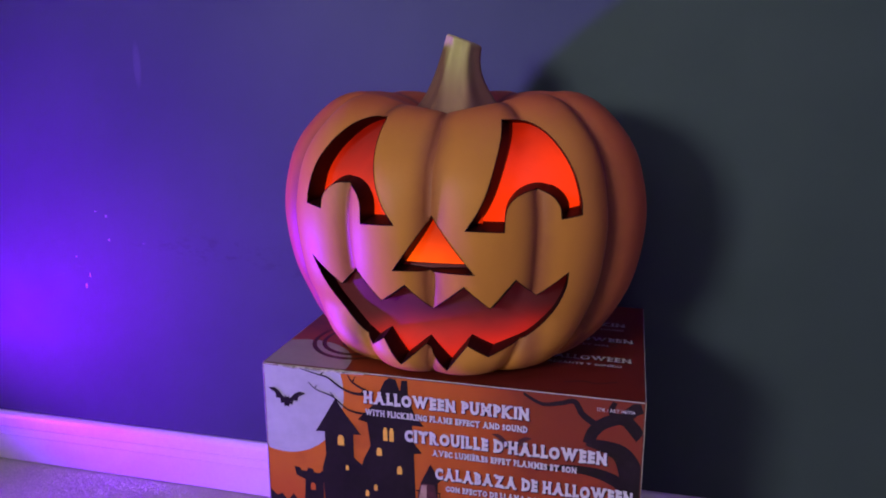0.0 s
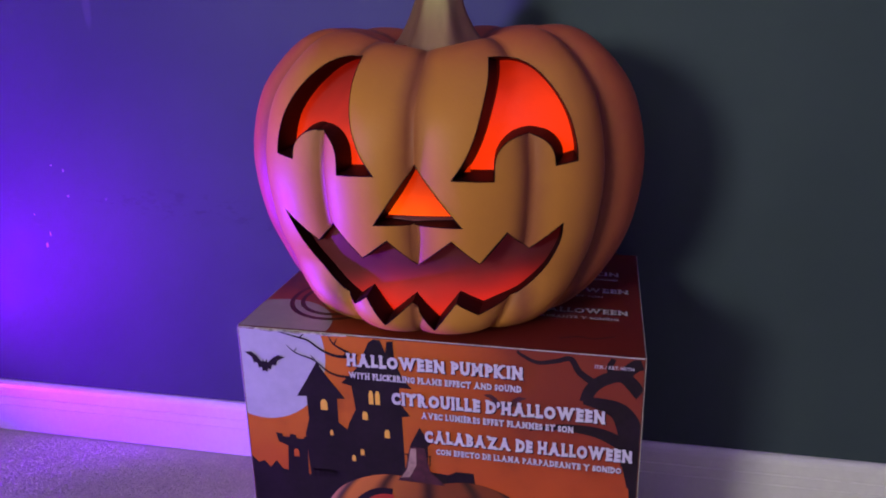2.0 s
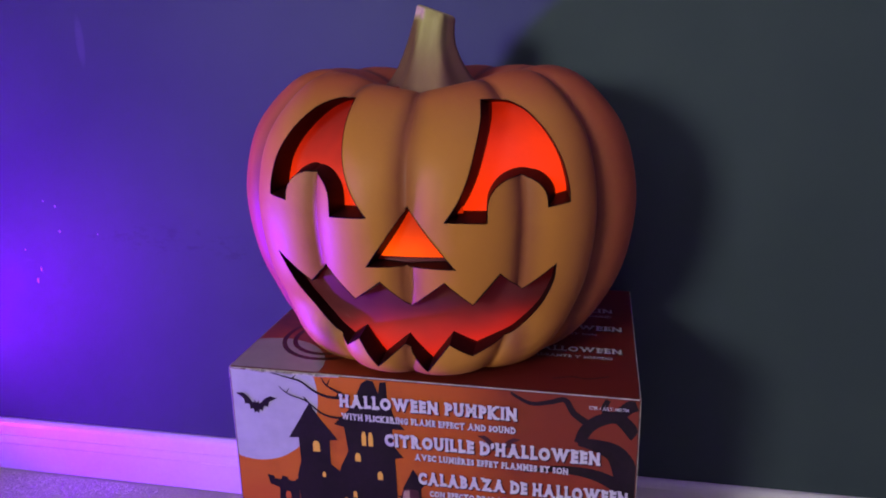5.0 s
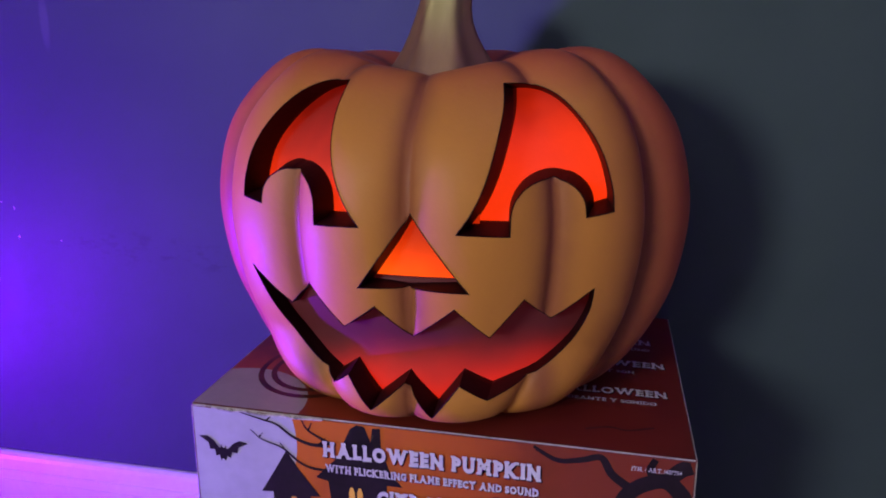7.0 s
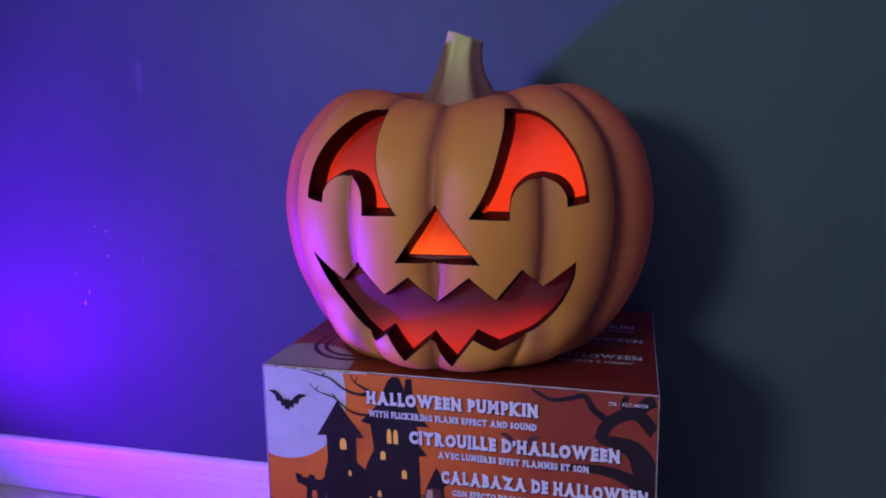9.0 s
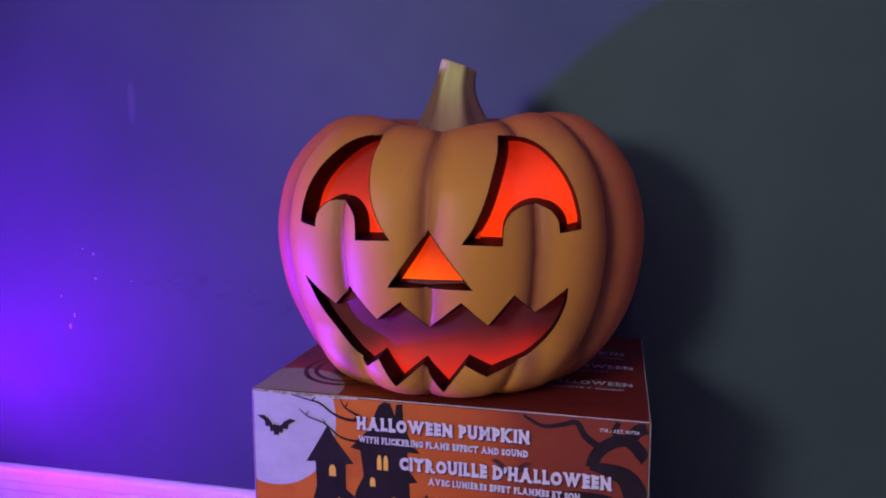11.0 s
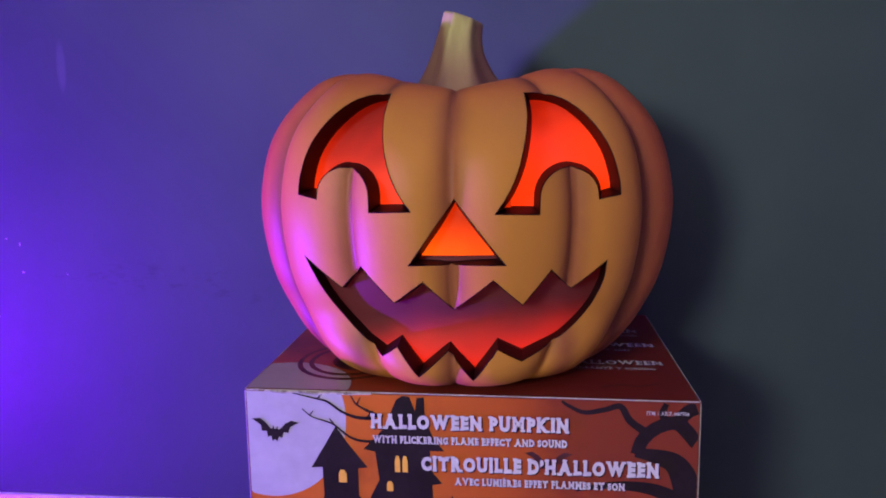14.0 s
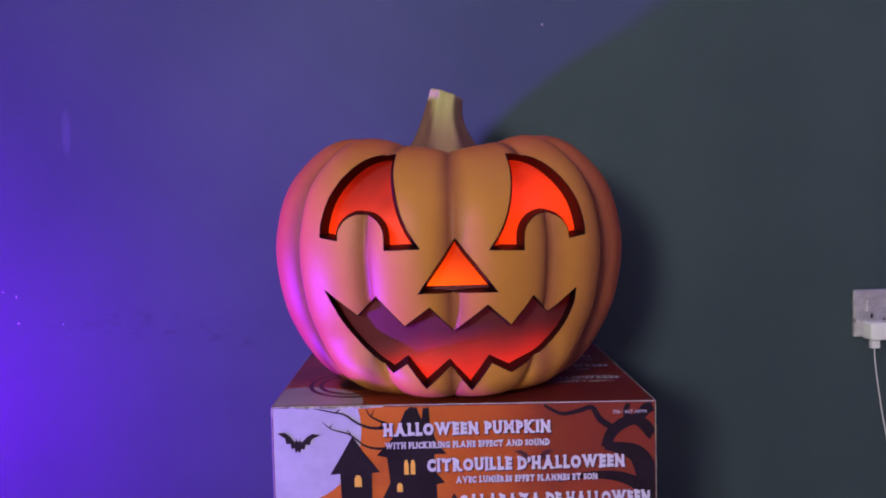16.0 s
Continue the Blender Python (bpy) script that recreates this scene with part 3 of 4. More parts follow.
def glyph(ch, bold):
    """One heavy letter, 1 unit high from the base line, with slab feet: triangles as arrays."""
    if (ch, bold) in GLYPHS:
        return GLYPHS[ch, bold]
    data = bpy.data.curves.new("letter", "FONT")
    data.body, data.size, data.offset, data.resolution_u, data.fill_mode = ch, 1.0, bold, 3, "FRONT"
    ob = new("letter", data)
    me = bpy.data.meshes.new_from_object(ob.evaluated_get(bpy.context.evaluated_depsgraph_get()))
    bpy.data.objects.remove(ob)
    co = np.array([v.co[:2] for v in me.vertices])
    faces = [list(f.vertices) for f in me.polygons]
    bpy.data.meshes.remove(me)
    cap = 0.73 + 2 * bold
    co[:, 0] -= co[:, 0].min()
    co[:, 1] = (co[:, 1] + bold) / cap
    co[:, 0] /= cap
    w = co[:, 0].max()
    co = np.hstack([co, np.zeros((len(co), 1))])
    if ch in SERIFS:
        for top, row in zip((True, False), SERIFS[ch]):
            for f in row:
                c, n = f * w, len(co)
                z0, z1 = (0.85, 1.02) if top else (-0.02, 0.15)
                co = np.vstack([co, [(c - 0.18, z0, 1), (c + 0.18, z0, 1), (c + 0.18, z1, 1), (c - 0.18, z1, 1)]])
                faces.append([n, n + 1, n + 2, n + 3])
    co[:, 0] -= co[:, 0].min()
    GLYPHS[ch, bold] = co, faces
    return co, faces


def lettering(text, x0, x1, z0, z1, bold, side="front", layer=14, shadow=0.0012):
    """One printed line of slab letters, fitted to its width and height."""
    points, faces, pen = [], [], 0.0
    for k, ch in enumerate(text):
        if ch == " ":
            pen += 0.42
            continue
        co, fs = glyph(ch, bold)
        n = len(points)
        jog = 0.03 * math.sin(k * 2.4)
        points += [(pen + a, b * (1 + jog) - jog / 2, c) for a, b, c in co]
        faces += [[n + i for i in f] for f in fs]
        pen += co[:, 0].max() + 0.07
    co = np.array(points)
    lo, hi = co.min(axis=0), co.max(axis=0)
    a = x0 + (co[:, 0] - lo[0]) / (hi[0] - lo[0]) * (x1 - x0)
    b = z0 + (co[:, 1] - lo[1]) / (hi[1] - lo[1]) * (z1 - z0)
    for dx, dz, mat, lift, name in ((shadow, -shadow, INK, layer - 1, "lettering_shadow"), (0, 0, LETTER, layer, "lettering")):
        if name == "lettering_shadow" and not shadow:
            continue
        h = 0.0004 + 0.00012 * lift
        h = h + 0.00005 * co[:, 2]
        out = np.stack([a + dx, -h, b + dz] if side == "front" else [a + dx, b + dz, H + h + sag(a + dx, b + dz, H)], axis=1)
        me = bpy.data.meshes.new(name)
        me.from_pydata(out.tolist(), [], faces)
        me.materials.append(mat)
        me.update()
        part(name, me, mat, carton)


lettering("HALLOWEEN PUMPKIN", -0.106, 0.112, 0.3985, 0.4165, 0.072)
lettering("WITH FLICKERING FLAME EFFECT AND SOUND", -0.104, 0.110, 0.3820, 0.3912, 0.06, shadow=0.0007)
lettering("CITROUILLE D\u2019HALLOWEEN", -0.050, 0.208, 0.3505, 0.3690, 0.072)
lettering("AVEC LUMI\u00c8RES EFFET FLAMMES ET SON", -0.013, 0.172, 0.3350, 0.3455, 0.06, shadow=0.0007)
lettering("CALABAZA DE HALLOWEEN", -0.009, 0.241, 0.3020, 0.3205, 0.072)
lettering("CON EFECTO DE LLAMA PARPADEANTE Y SONIDO", 0.005, 0.229, 0.2865, 0.2955, 0.06, shadow=0.0007)
lettering("ITM. / ART. 1487754", 0.193, 0.237, 0.4213, 0.4257, 0.015, shadow=0.0)
lettering("HALLOWEEN PUMPKIN", -0.010, 0.222, 0.2530, 0.2690, 0.035, "top", 3)
lettering("WITH FLICKERING FLAME EFFECT AND SOUND", -0.010, 0.220, 0.2350, 0.2420, 0.03, "top", 3, 0.0)
lettering("CITROUILLE D\u2019HALLOWEEN", -0.035, 0.234, 0.1870, 0.2030, 0.035, "top", 3)
lettering("AVEC LUMI\u00c8RES EFFET FLAMMES ET SON", 0.0, 0.200, 0.1690, 0.1765, 0.03, "top", 3, 0.0)
lettering("CALABAZA DE HALLOWEEN", -0.030, 0.232, 0.1140, 0.1300, 0.035, "top", 3)
lettering("CON EFECTO DE LLAMA PARPADEANTE Y SONIDO", -0.020, 0.220, 0.0960, 0.1035, 0.03, "top", 3, 0.0)
ink("branch", [ribbon([(0.150, 0.035), (0.172, 0.043), (0.190, 0.040), (0.215, 0.050)], 0.004, 0.003)], INK_SOFT, 1, "top")
for k, r in enumerate((0.064, 0.050)):
    ring = [(-0.150 + r * math.cos(a), 0.105 + 1.05 * r * math.sin(a)) for a in [math.tau * i / 24 for i in range(25)]]
    ink("printed_stem_ring", [ribbon(ring[:13], 0.008, 0.006), ribbon(ring[12:], 0.006, 0.008)], INK_RED, 2 + k, "top")
ink("printed_stem_ring", [oval(-0.138, 0.105, 0.036, 0.036, 40)], INK_SOFT, 4, "top")

# stickers
ink("sticker", [rect(0.189, 0.237, 0.0035, 0.0290)], PAPER, 3, label="small white barcode sticker")
bar_x = 0.1955
for i in range(16):
    w = (0.0007, 0.0014, 0.0021)[(i * 7 + i * i) % 3]
    ink("barcode_bar", [rect(bar_x, bar_x + w, 0.0095, 0.0240)], INK, 4)
    bar_x += w + (0.0010, 0.0016)[(i * 5) % 3 % 2]
for i in range(9):
    gx = -0.128 + 0.0066 * i + 0.002 * (i % 3)
    ink("barcode_bar", [rect(gx, gx + (0.0010, 0.0018)[i % 2], 0.004 + 0.002 * (i % 2), 0.0235)], MOON_TOP, 10)
ink("barcode_bar", [rect(-0.130, -0.070, 0.0235, 0.0250)], MOON_TOP, 10)
# worn white card along the upper edges and corners
def along_edge(points, radius):
    return tube([(x, y, z + sag(x, max(0.0, y), z)) for x, y, z in points], radius, 6)


part("worn_edge", along_edge([(-W + 0.002, 0.0006, H - 0.0008), (0, 0.0004, H - 0.0006), (W - 0.002, 0.0006, H - 0.0008)], 0.0008), CARD_EDGE, carton)
part("worn_edge", along_edge([(W - 0.0008, 0.002, H - 0.0006), (W - 0.0006, D - 0.002, H - 0.0006)], 0.0007), CARD_EDGE, carton)
part("worn_edge", along_edge([(-W + 0.0008, 0.002, H - 0.0006), (-W + 0.0006, D - 0.002, H - 0.0006)], 0.0007), CARD_EDGE, carton)
part("worn_edge", along_edge([(W - 0.0006, 0.0006, 0.03), (W - 0.0006, 0.0005, H - 0.002)], 0.0006), CARD_EDGE, carton)
part("worn_edge", along_edge([(-W + 0.0006, 0.0006, 0.05), (-W + 0.0006, 0.0005, H - 0.002)], 0.0006), CARD_EDGE, carton)
part("worn_corner", along_edge([(-W + 0.001, 0.0006, H - 0.014), (-W + 0.0012, 0.0008, H - 0.004), (-W + 0.004, 0.0006, H - 0.0012), (-W + 0.016, 0.0006, H - 0.0010)], 0.0014), CARD_EDGE, carton)
# clear tape along the edge, its shine put into a whitish colour
part("tape", along_edge([(-0.226, -0.0004, H - 0.0014), (-0.205, -0.0008, H - 0.0030), (-0.19, -0.0006, H - 0.0016), (-0.17, -0.0010, H - 0.0034), (-0.150, -0.0006, H - 0.0018),
                         (-0.135, -0.0008, H - 0.0028), (-0.105, -0.0006, H - 0.0014)], 0.0015), TAPE, carton, "crinkled clear tape, its shine put in as whitish colour")

# ---- pumpkin lantern ----
PX, PY = -0.012, 0.162
lantern = thing("pumpkin_lantern", "orange carved foam pumpkin lantern with glowing face on a carton", "lantern", (PX, PY, H))
PROFILE = [(0.30, 0.006), (0.48, 0.0030), (0.575, 0.006), (0.70, 0.022), (0.82, 0.053), (0.92, 0.096), (0.975, 0.141), (1.0, 0.197), (0.975, 0.247), (0.920, 0.288),
           (0.820, 0.322), (0.695, 0.3480), (0.56, 0.3575), (0.43, 0.351), (0.31, 0.337), (0.16, 0.326)]


def blend(v, lo, hi):
    t = min(1.0, max(0.0, (v - lo) / (hi - lo)))
    return t * t * (3 - 2 * t)


def front(z):
    """The crown leans back from the face, the foot is fuller."""
    return 1.0 - 0.11 * blend(z, 0.24, 0.35) + 0.42 * (1 - blend(z, 0.0, 0.09))


def profile(steps):
    return [(p.x, p.y) for p in glide([(r, z, 0) for r, z in PROFILE], steps)]


def lobe(a):
    """Ribs between sharp grooves, one groove at the middle of the face."""
    a -= 0.04 * math.sin(3 * a) ** 2
    s = abs(math.sin(a * LOBES / 2))
    return 1.0 - 0.095 * (1.0 - s ** 0.55)


def shell():
    bm = bmesh.new()
    n = 288
    rings = []
    for r, z in profile(6):
        ring = []
        for i in range(n):
            a = math.tau * i / n
            k = lobe(a)
            fall = 0.005 * (1 - k) / 0.095 * blend(z, 0.26, 0.36)
            fall = (fall + 0.024 * blend(z, 0.25, 0.37) * max(0.0, math.cos(a)) ** 5) * blend(r, 0.12, 0.5)
            ring.append(bm.verts.new((RX * r * k * math.sin(a), -RY * r * k * math.cos(a) * (front(z) if math.cos(a) > 0 else 1.0), z - fall)))
        rings.append(ring)
    for p, q in zip(rings, rings[1:]):
        for i in range(n):
            bm.faces.new((p[i], p[(i + 1) % n], q[(i + 1) % n], q[i]))
    bm.faces.new(rings[0][::-1])
    bm.faces.new(rings[-1])
    bmesh.ops.recalc_face_normals(bm, faces=bm.faces[:])
    return bm


def dense(loop, step=0.006):
    out = []
    for p, q in zip(loop, loop[1:] + loop[:1]):
        n = max(1, int(math.hypot(q[0] - p[0], q[1] - p[1]) / step))
        out += [(p[0] + (q[0] - p[0]) * i / n, p[1] + (q[1] - p[1]) * i / n) for i in range(n)]
    return out


SHIFT = 0.003
CUTS = {"eye_l": rounded(EYE_L, EYE_SHARP), "eye_r": rounded(EYE_R, EYE_SHARP), "nose": dense(NOSE), "mouth": rounded(MOUTH, MOUTH_SHARP)}


def radius_at(z):
    pr = profile(4)
    for (r0, z0), (r1, z1) in zip(pr[4:], pr[5:]):
        if z0 <= z <= z1:
            return r0 + (r1 - r0) * (z - z0) / (z1 - z0)
    return pr[-1][0]


def face_at(x, z):
    """How far the rind stands forward at a place on the face."""
    k = radius_at(max(0.012, z + 0.012 * blend(z, 0.25, 0.37)))
    a = math.asin(max(-0.98, min(0.98, x / (RX * k * 0.97))))
    return -RY * k * lobe(a) * math.cos(a) * front(z)


def inward(loop, d):
    """The outline drawn in by d on all sides."""
    n = len(loop)
    area = sum(loop[i][0] * loop[(i + 1) % n][1] - loop[(i + 1) % n][0] * loop[i][1] for i in range(n))
    turn = 1.0 if area > 0 else -1.0
    out = []
    for i in range(n):
        p, c, q = (Vector(loop[(i + k) % n]) for k in (-1, 0, 1))
        u, w = (c - p).normalized(), (q - c).normalized()
        nu, nw = Vector((-u.y, u.x)) * turn, Vector((-w.y, w.x)) * turn
        m = nu + nw
        m = m.normalized() if m.length > 1e-4 else nu
        out.append(tuple(c + m * d / max(0.70, m.dot(nu))))
    return out


def carve():
    """The shell with the face cut into it; the cut walls take the maroon paint."""
    body = new("body", mesh_of(shell(), "body", [SKIN, RECESS], True))
    bm = bmesh.new()
    for name, loop in CUTS.items():
        co = [(a + SHIFT, b - H) for a, b in loop]
        deep, inset = {"nose": (0.022, 0.0050), "mouth": (0.026, 0.0042)}.get(name, (0.034, 0.0062))
        small = inward(co, inset)
        rings = [[bm.verts.new((a, -0.30, b)) for a, b in co],
                 [bm.verts.new((a, face_at(a, b) - 0.003, b)) for a, b in co],
                 [bm.verts.new((p, face_at(a, b) + deep, q)) for (a, b), (p, q) in zip(co, small)],
                 [bm.verts.new((p, 0.02, q)) for p, q in small]]
        n = len(co)
        bm.faces.new(rings[0])
        bm.faces.new(rings[-1][::-1])
        for near, far in zip(rings, rings[1:]):
            for i in range(n):
                bm.faces.new((near[i], far[i], far[(i + 1) % n], near[(i + 1) % n]))
    bmesh.ops.recalc_face_normals(bm, faces=bm.faces[:])
    for f in bm.faces:
        f.material_index = 1
    tool = new("cutter", mesh_of(bm, "cutter", [SKIN, RECESS]))
    cut = body.modifiers.new("cut", "BOOLEAN")
    cut.operation, cut.object, cut.solver, cut.use_self = "DIFFERENCE", tool, "EXACT", True
    me = bpy.data.meshes.new_from_object(body.evaluated_get(bpy.context.evaluated_depsgraph_get()))
    bpy.data.objects.remove(body)
    bpy.data.objects.remove(tool)
    bm = bmesh.new()
    bm.from_mesh(me)
    for f in bm.faces:
        f.smooth = f.material_index == 0
    for e in bm.edges:
        if len({f.material_index for f in e.link_faces}) > 1:
            e.smooth = False
    bm.to_mesh(me)
    rim = bmesh.new()
    for e in bm.edges:
        if e.smooth:
            continue
        p, q = e.verts[0].co, e.verts[1].co
        d = q - p
        if d.length < 1e-6:
            continue
        d.normalize()
        u = d.cross(Vector((0, 1, 0))).normalized()
        w = d.cross(u)
        rings = [[rim.verts.new(c + (u * math.cos(k * math.tau / 6) + w * math.sin(k * math.tau / 6)) * 0.0005) for k in range(6)] for c in (p - d * 0.0004, q + d * 0.0004)]
        for k in range(6):
            rim.faces.new((rings[0][k], rings[0][(k + 1) % 6], rings[1][(k + 1) % 6], rings[1][k]))
    bm.free()
    bmesh.ops.recalc_face_normals(rim, faces=rim.faces[:])
    me.name = "body"
    return me, rim


carved, rim = carve()
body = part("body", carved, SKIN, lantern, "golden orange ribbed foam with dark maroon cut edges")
part("cut_rim", rim, RIM, lantern, "dark maroon painted edge round the cut face")


def panel(loop, depth, grow=0.008, bend=1.0, sink=0.0):
    """A curved sheet set back behind an opening, 2 mm thick."""
    xs, zs = [a + SHIFT for a, _ in loop], [b - H for _, b in loop]
    nx, nz = 28, 20
    bm = bmesh.new()
    grid = []
    for j in range(nz + 1):
        z = min(zs) - grow + (max(zs) - min(zs) + 2 * grow) * j / nz
        k = max(0.3, radius_at(max(0.012, z)))
        row = []
        for i in range(nx + 1):
            x = min(xs) - grow + (max(xs) - min(xs) + 2 * grow) * i / nx
            u = min(0.95, bend * abs(x) / (RX * k))
            row.append(bm.verts.new((x, -RY * k * math.sqrt(1 - u * u) * 0.955 * front(z) * (1 - 0.25 * blend(z, 0.25, 0.345)) + depth + sink * (1 - blend(z, 0.025, 0.10)), z)))
        grid.append(row)
    for j in range(nz):
        for i in range(nx):
            bm.faces.new((grid[j][i], grid[j][i + 1], grid[j + 1][i + 1], grid[j + 1][i]))
    bmesh.ops.recalc_face_normals(bm, faces=bm.faces[:])
    bmesh.ops.solidify(bm, geom=bm.faces[:], thickness=0.002)
    return bm


GLOW_EYE = glow("glowing_eye_plastic", (1.0, 0.036, 0.0015), (0.8, 0.016, 0.006), 0.180, 0.330, 0.85, (0.080, 0.022, 0.024), least=0.16, blotch=0.08, across=0.20, outer=0.25)
GLOW_NOSE = glow("glowing_nose_plastic", (1.0, 0.085, 0.002), (1.0, 0.036, 0.001), 0.130, 0.200, 0.95, (0.08, 0.022, 0.010), least=0.55)
GLOW_MOUTH = glow("glowing_mouth_plastic", (1.0, 0.018, 0.0), (0.6, 0.010, 0.01), 0.030, 0.098, 0.62, (0.085, 0.027, 0.034), 12.0, least=0.07, blotch=0.045, across=0.10)
part("eye_panel", panel(CUTS["eye_l"], 0.031, bend=1.07), GLOW_EYE, lantern, "glowing red orange plastic", True)
part("eye_panel", panel(CUTS["eye_r"], 0.031, bend=1.07), GLOW_EYE, lantern, "glowing red orange plastic", True)
part("nose_panel", panel(CUTS["nose"], 0.021, 0.004), GLOW_NOSE, lantern, "glowing bright orange plastic", True)
part("mouth_panel", panel(CUTS["mouth"], 0.015, 0.004, 1.03, 0.014), GLOW_MOUTH, lantern, "glowing red plastic", True)


def stem():
    """A fluted stalk that flares into the crown and is cut off aslant."""
    bm = bmesh.new()
    n = 56
    rings = []
    for r, z, cx in ((0.080, -0.030, -0.003), (0.067, -0.014, -0.004), (0.055, -0.002, -0.0045), (0.0465, 0.010, -0.0050), (0.0385, 0.025, -0.0055), (0.0325, 0.040, -0.0045), (0.0285, 0.055, -0.0025), (0.0262, 0.068, 0.000),
                     (0.0252, 0.078, 0.002), (0.0225, 0.0805, 0.002)):
        ring = []
        for i in range(n):
            a = math.tau * i / n
            w = (a + 0.42) % (math.tau / 7) - math.pi / 7
            k = math.cos(math.pi / 7) / math.cos(w) * (1.0 - 0.05 * math.cos(w * 7 / 2) ** 2)
            x = cx + r * k * math.sin(a)
            y = 0.004 - r * k * math.cos(a) * 0.95
            lean = -0.36 * (x - cx) * max(0.0, (z - 0.03) / 0.05)
            ring.append(bm.verts.new((x, y, z + lean)))
        rings.append(ring)
    for p, q in zip(rings, rings[1:]):
        for i in range(n):
            bm.faces.new((p[i], p[(i + 1) % n], q[(i + 1) % n], q[i]))
    bm.faces.new(rings[0][::-1])
    bm.faces.new(rings[-1])
    bmesh.ops.recalc_face_normals(bm, faces=bm.faces[:])
    return bm


lens = bmesh.new()
bmesh.ops.create_uvsphere(lens, u_segments=12, v_segments=8, radius=0.0026)
part("pin_light", lens, GLOW_NOSE, lantern, "tiny glowing orange pinhole", True, (0.173, face_at(0.173, 0.2775) + 0.0005, 0.2775))
part("stem", stem(), STEM, lantern, "olive brown cut stalk", True, (0, 0, 0.345))

# ---- wall socket, charger and its cable ----
SX, SZ = 0.724, 0.447
socket = thing("wall_socket", "polished chrome double wall socket screwed to dark wall", "socket", (SX, WALL_Y, SZ))
part("plate", block(0, 0.146, -0.008, 0, 0, 0.086, 0.003, 3), CHROME, socket, "mirror chrome face plate")
for k in (0, 1):
    ox = 0.073 * k
    part("rocker_switch", block(0.022 + ox, 0.036 + ox, -0.0115, -0.006, 0.046, 0.068, 0.0015), CHROME, socket)
    for dx, dz, w, h in ((0.012, 0.046, 0.004, 0.008), (0.006, 0.030, 0.0065, 0.004), (0.019, 0.030, 0.0065, 0.004)):
        part("pin_slot", block(dx + ox + 0.018, dx + ox + 0.018 + w, -0.0088, -0.006, dz - 0.012, dz - 0.012 + h), DARK_INSERT, socket)


def screw(x, z):
    bm = bmesh.new()
    bmesh.ops.create_uvsphere(bm, u_segments=14, v_segments=8, radius=0.0036)
    for v in bm.verts:
        v.co = Vector((x + v.co.x, -0.008 + v.co.y * 0.45, z + v.co.z))
    return bm


part("screw", screw(0.0126, 0.043), CHROME, socket, "", True)
part("screw", screw(0.1334, 0.043), CHROME, socket, "", True)

charger = thing("phone_charger", "white plastic plug charger pushed into the chrome socket", "charger", (SX, WALL_Y - 0.0085, SZ))
part("charger_body", block(0.013, 0.057, -0.030, 0.0, -0.002, 0.030, 0.004, 3), PLASTIC, charger, "", True)
part("cable_plug", block(0.020, 0.036, -0.020, -0.010, -0.018, -0.001, 0.002), PLASTIC, charger)
cable = thing("charging_cable", "thin white charging cable hanging from charger to carpet", "cable")
cx0, cy0 = SX + 0.028, WALL_Y - 0.0235
part("sheath", tube(glide([(cx0, cy0, SZ - 0.018), (cx0 + 0.001, cy0, 0.405), (cx0 + 0.007, cy0 - 0.002, 0.35), (cx0 + 0.020, cy0, 0.28), (cx0 + 0.045, cy0 - 0.004, 0.16), (cx0 + 0.06, 0.30, 0.04),
                           (0.80, 0.25, 0.012), (0.72, 0.20, 0.011), (0.655, 0.177, 0.011), (0.625, 0.166, 0.011), (0.603, 0.158, 0.011), (0.578, 0.171, 0.011), (0.567, 0.215, 0.011),
                           (0.566, 0.26, 0.011), (0.575, 0.300, 0.011), (0.590, 0.322, 0.012)]), 0.0012, 8), CABLE, cable, "", True)
part("connector", block(0.592, 0.606, 0.318, 0.334, 0.008, 0.015, 0.002), PLASTIC, cable)

lint = bmesh.new()
for k in range(7):
    b = random.uniform(0, math.tau)
    q = tube([(0.413 + random.uniform(-.004, .004), 0.172 + random.uniform(-.002, .002), 0.011), (0.413 + 0.010 * math.cos(b), 0.172 + 0.004 * math.sin(b), 0.013)], 0.0007, 4)
    me = bpy.data.meshes.new("tmp")
    q.to_mesh(me)
    q.free()
    lint.from_mesh(me)
    bpy.data.meshes.remove(me)
tagged(new("lint", mesh_of(lint, "lint", LINT)), "small dark tuft of lint on beige carpet", "lint")


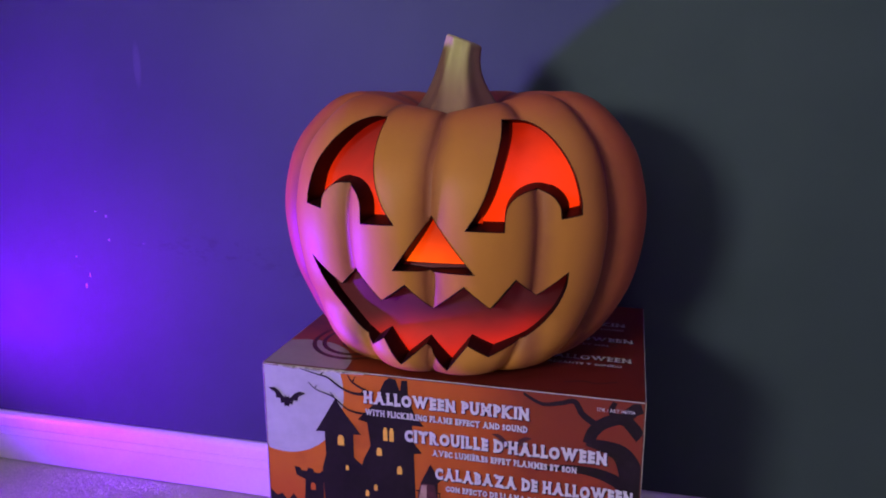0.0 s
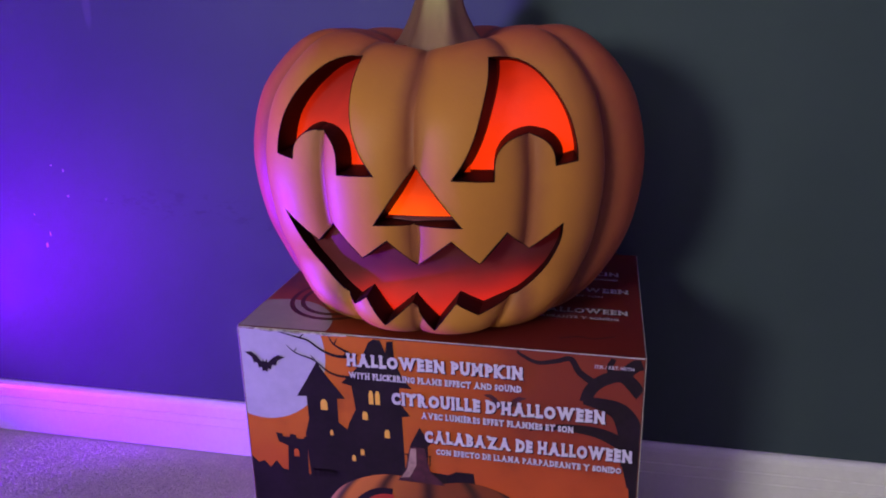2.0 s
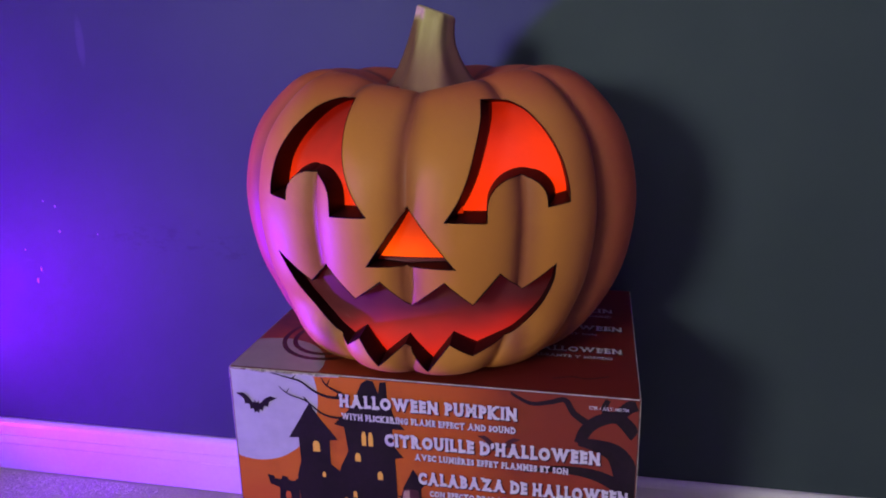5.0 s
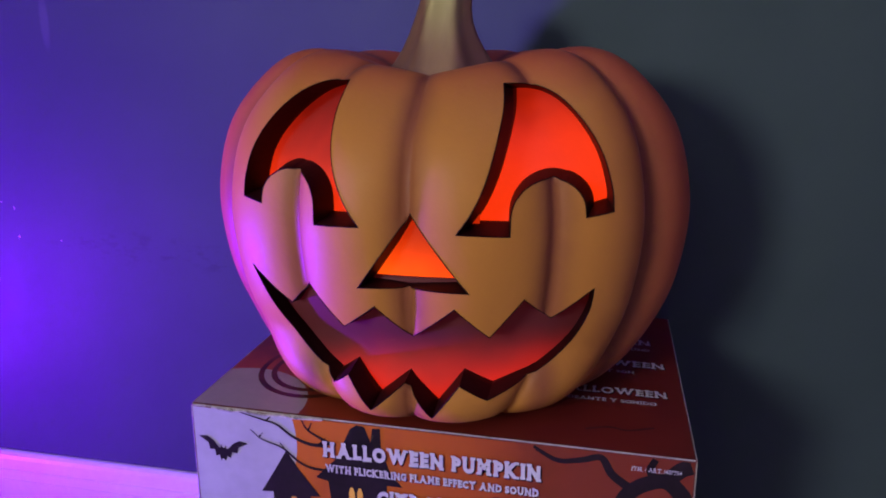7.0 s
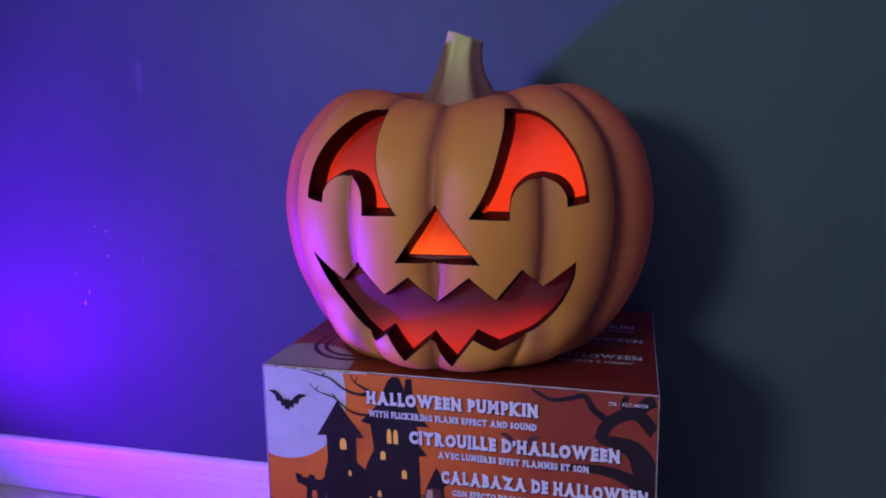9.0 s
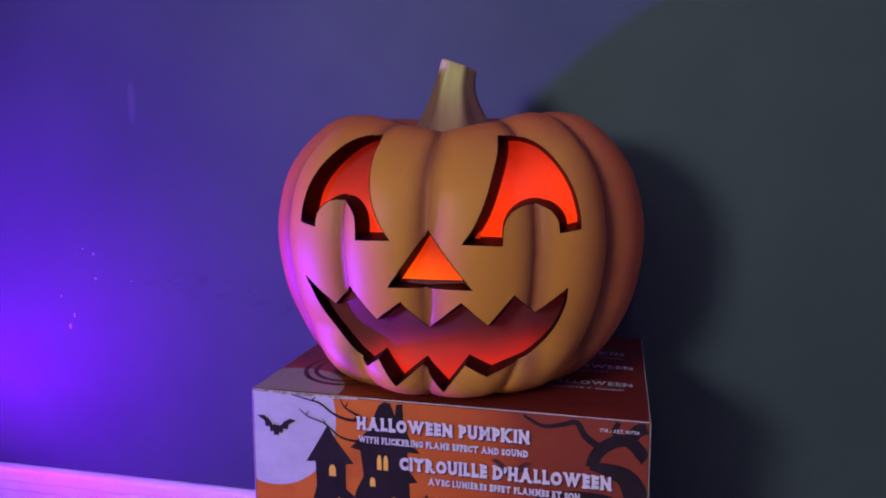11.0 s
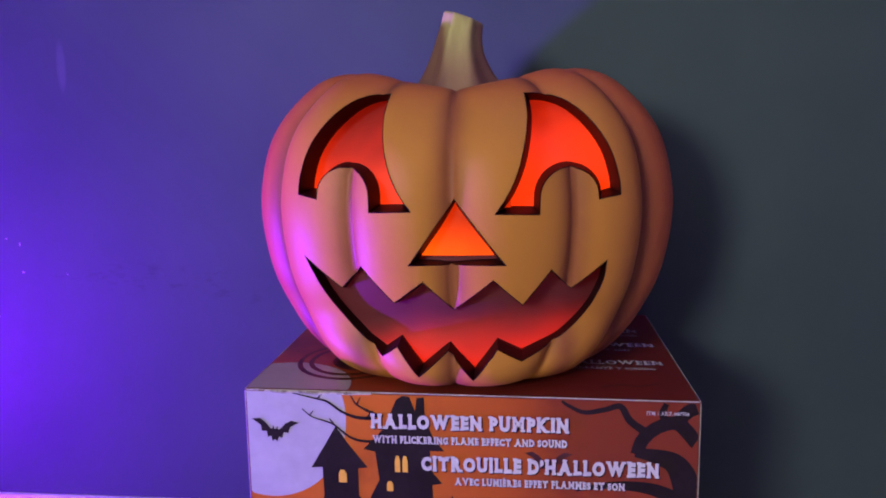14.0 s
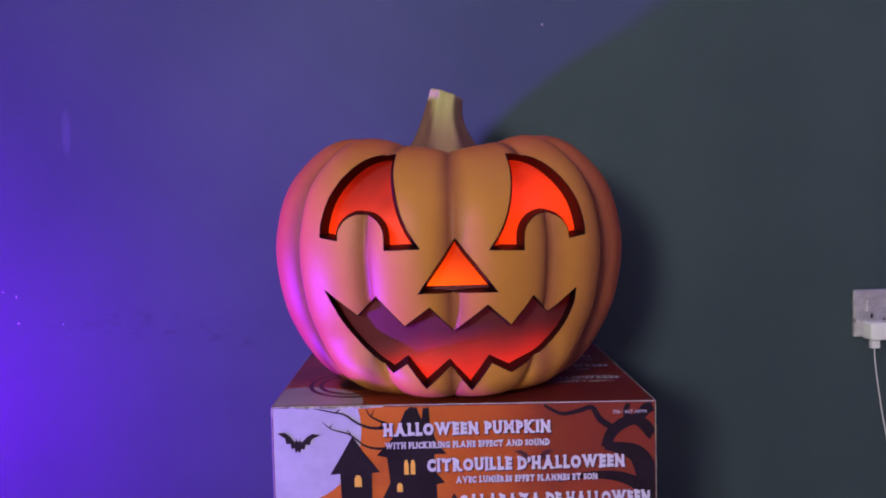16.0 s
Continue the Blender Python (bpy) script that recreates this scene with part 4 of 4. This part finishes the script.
# paint chips and scuffs on the wall
def wall_marks():
    bm = bmesh.new()
    for x, z, w, h in ((-0.804, 0.565, 0.0030, 0.0016), (-0.781, 0.556, 0.0022, 0.0035), (-0.779, 0.508, 0.0028, 0.0028), (-0.843, 0.410, 0.0040, 0.0070), (-0.832, 0.432, 0.0022, 0.0060),
                       (0.168, 1.019, 0.0030, 0.0030), (-0.70, 0.505, 0.002, 0.0015), (-0.86, 0.47, 0.0018, 0.003)):
        ring = [bm.verts.new((x + w * math.cos(a) * random.uniform(0.5, 1), WALL_Y - 0.0006, z + h * math.sin(a) * random.uniform(0.5, 1))) for a in [math.tau * k / 7 for k in range(7)]]
        bm.faces.new(ring)
    return tagged(new("wall_marks", mesh_of(bm, "wall_marks", CARD_EDGE)), "tiny white paint chips on the dark wall", "paint chips", kind="stuff")


wall_marks()


# ---- carpet pile ----
def pile():
    """Short leaning tufts over the part of the carpet in view."""
    rng = np.random.default_rng(5)
    step = 0.0036
    gx, gy = np.meshgrid(np.arange(-1.35, 1.0, step), np.arange(-0.42, 0.354, step))
    x = gx.ravel() + rng.uniform(-.5, .5, gx.size) * step
    y = gy.ravel() + rng.uniform(-.5, .5, gx.size) * step
    keep = ~((np.abs(x) < 0.247) & (y > 0.003))
    x, y = x[keep], y[keep]
    n = x.size
    drift = np.sin(x * 9 + np.sin(y * 13) * 1.3) * 0.0016 + np.sin(y * 17 - x * 5) * 0.0012
    h = rng.uniform(0.0011, 0.0021, n)
    r = rng.uniform(0.0021, 0.0031, n)
    a = rng.uniform(0, math.tau, n)
    tip = np.stack([x + drift + rng.normal(0, 0.0010, n), y + rng.normal(0, 0.0010, n), h], axis=1)
    base = [np.stack([x + r * np.cos(a + k * math.tau / 3), y + r * np.sin(a + k * math.tau / 3), np.full(n, 0.0006)], axis=1) for k in range(3)]
    co = np.stack([*base, tip], axis=1).reshape(-1, 3)
    i = np.arange(n)[:, None] * 4
    tri = np.concatenate([i + [0, 1, 3], i + [1, 2, 3], i + [2, 0, 3]], axis=0)
    me = bpy.data.meshes.new("carpet_pile")
    me.vertices.add(len(co))
    me.vertices.foreach_set("co", co.ravel())
    me.loops.add(tri.size)
    me.loops.foreach_set("vertex_index", tri.ravel().astype(np.int32))
    me.polygons.add(len(tri))
    me.polygons.foreach_set("loop_start", np.arange(0, tri.size, 3, dtype=np.int32))
    me.materials.append(TUFT)
    me.update(calc_edges=True)
    me.validate()
    return tagged(new("carpet_pile", me), "short beige grey cut pile of the carpet", "carpet pile", kind="stuff")


pile()
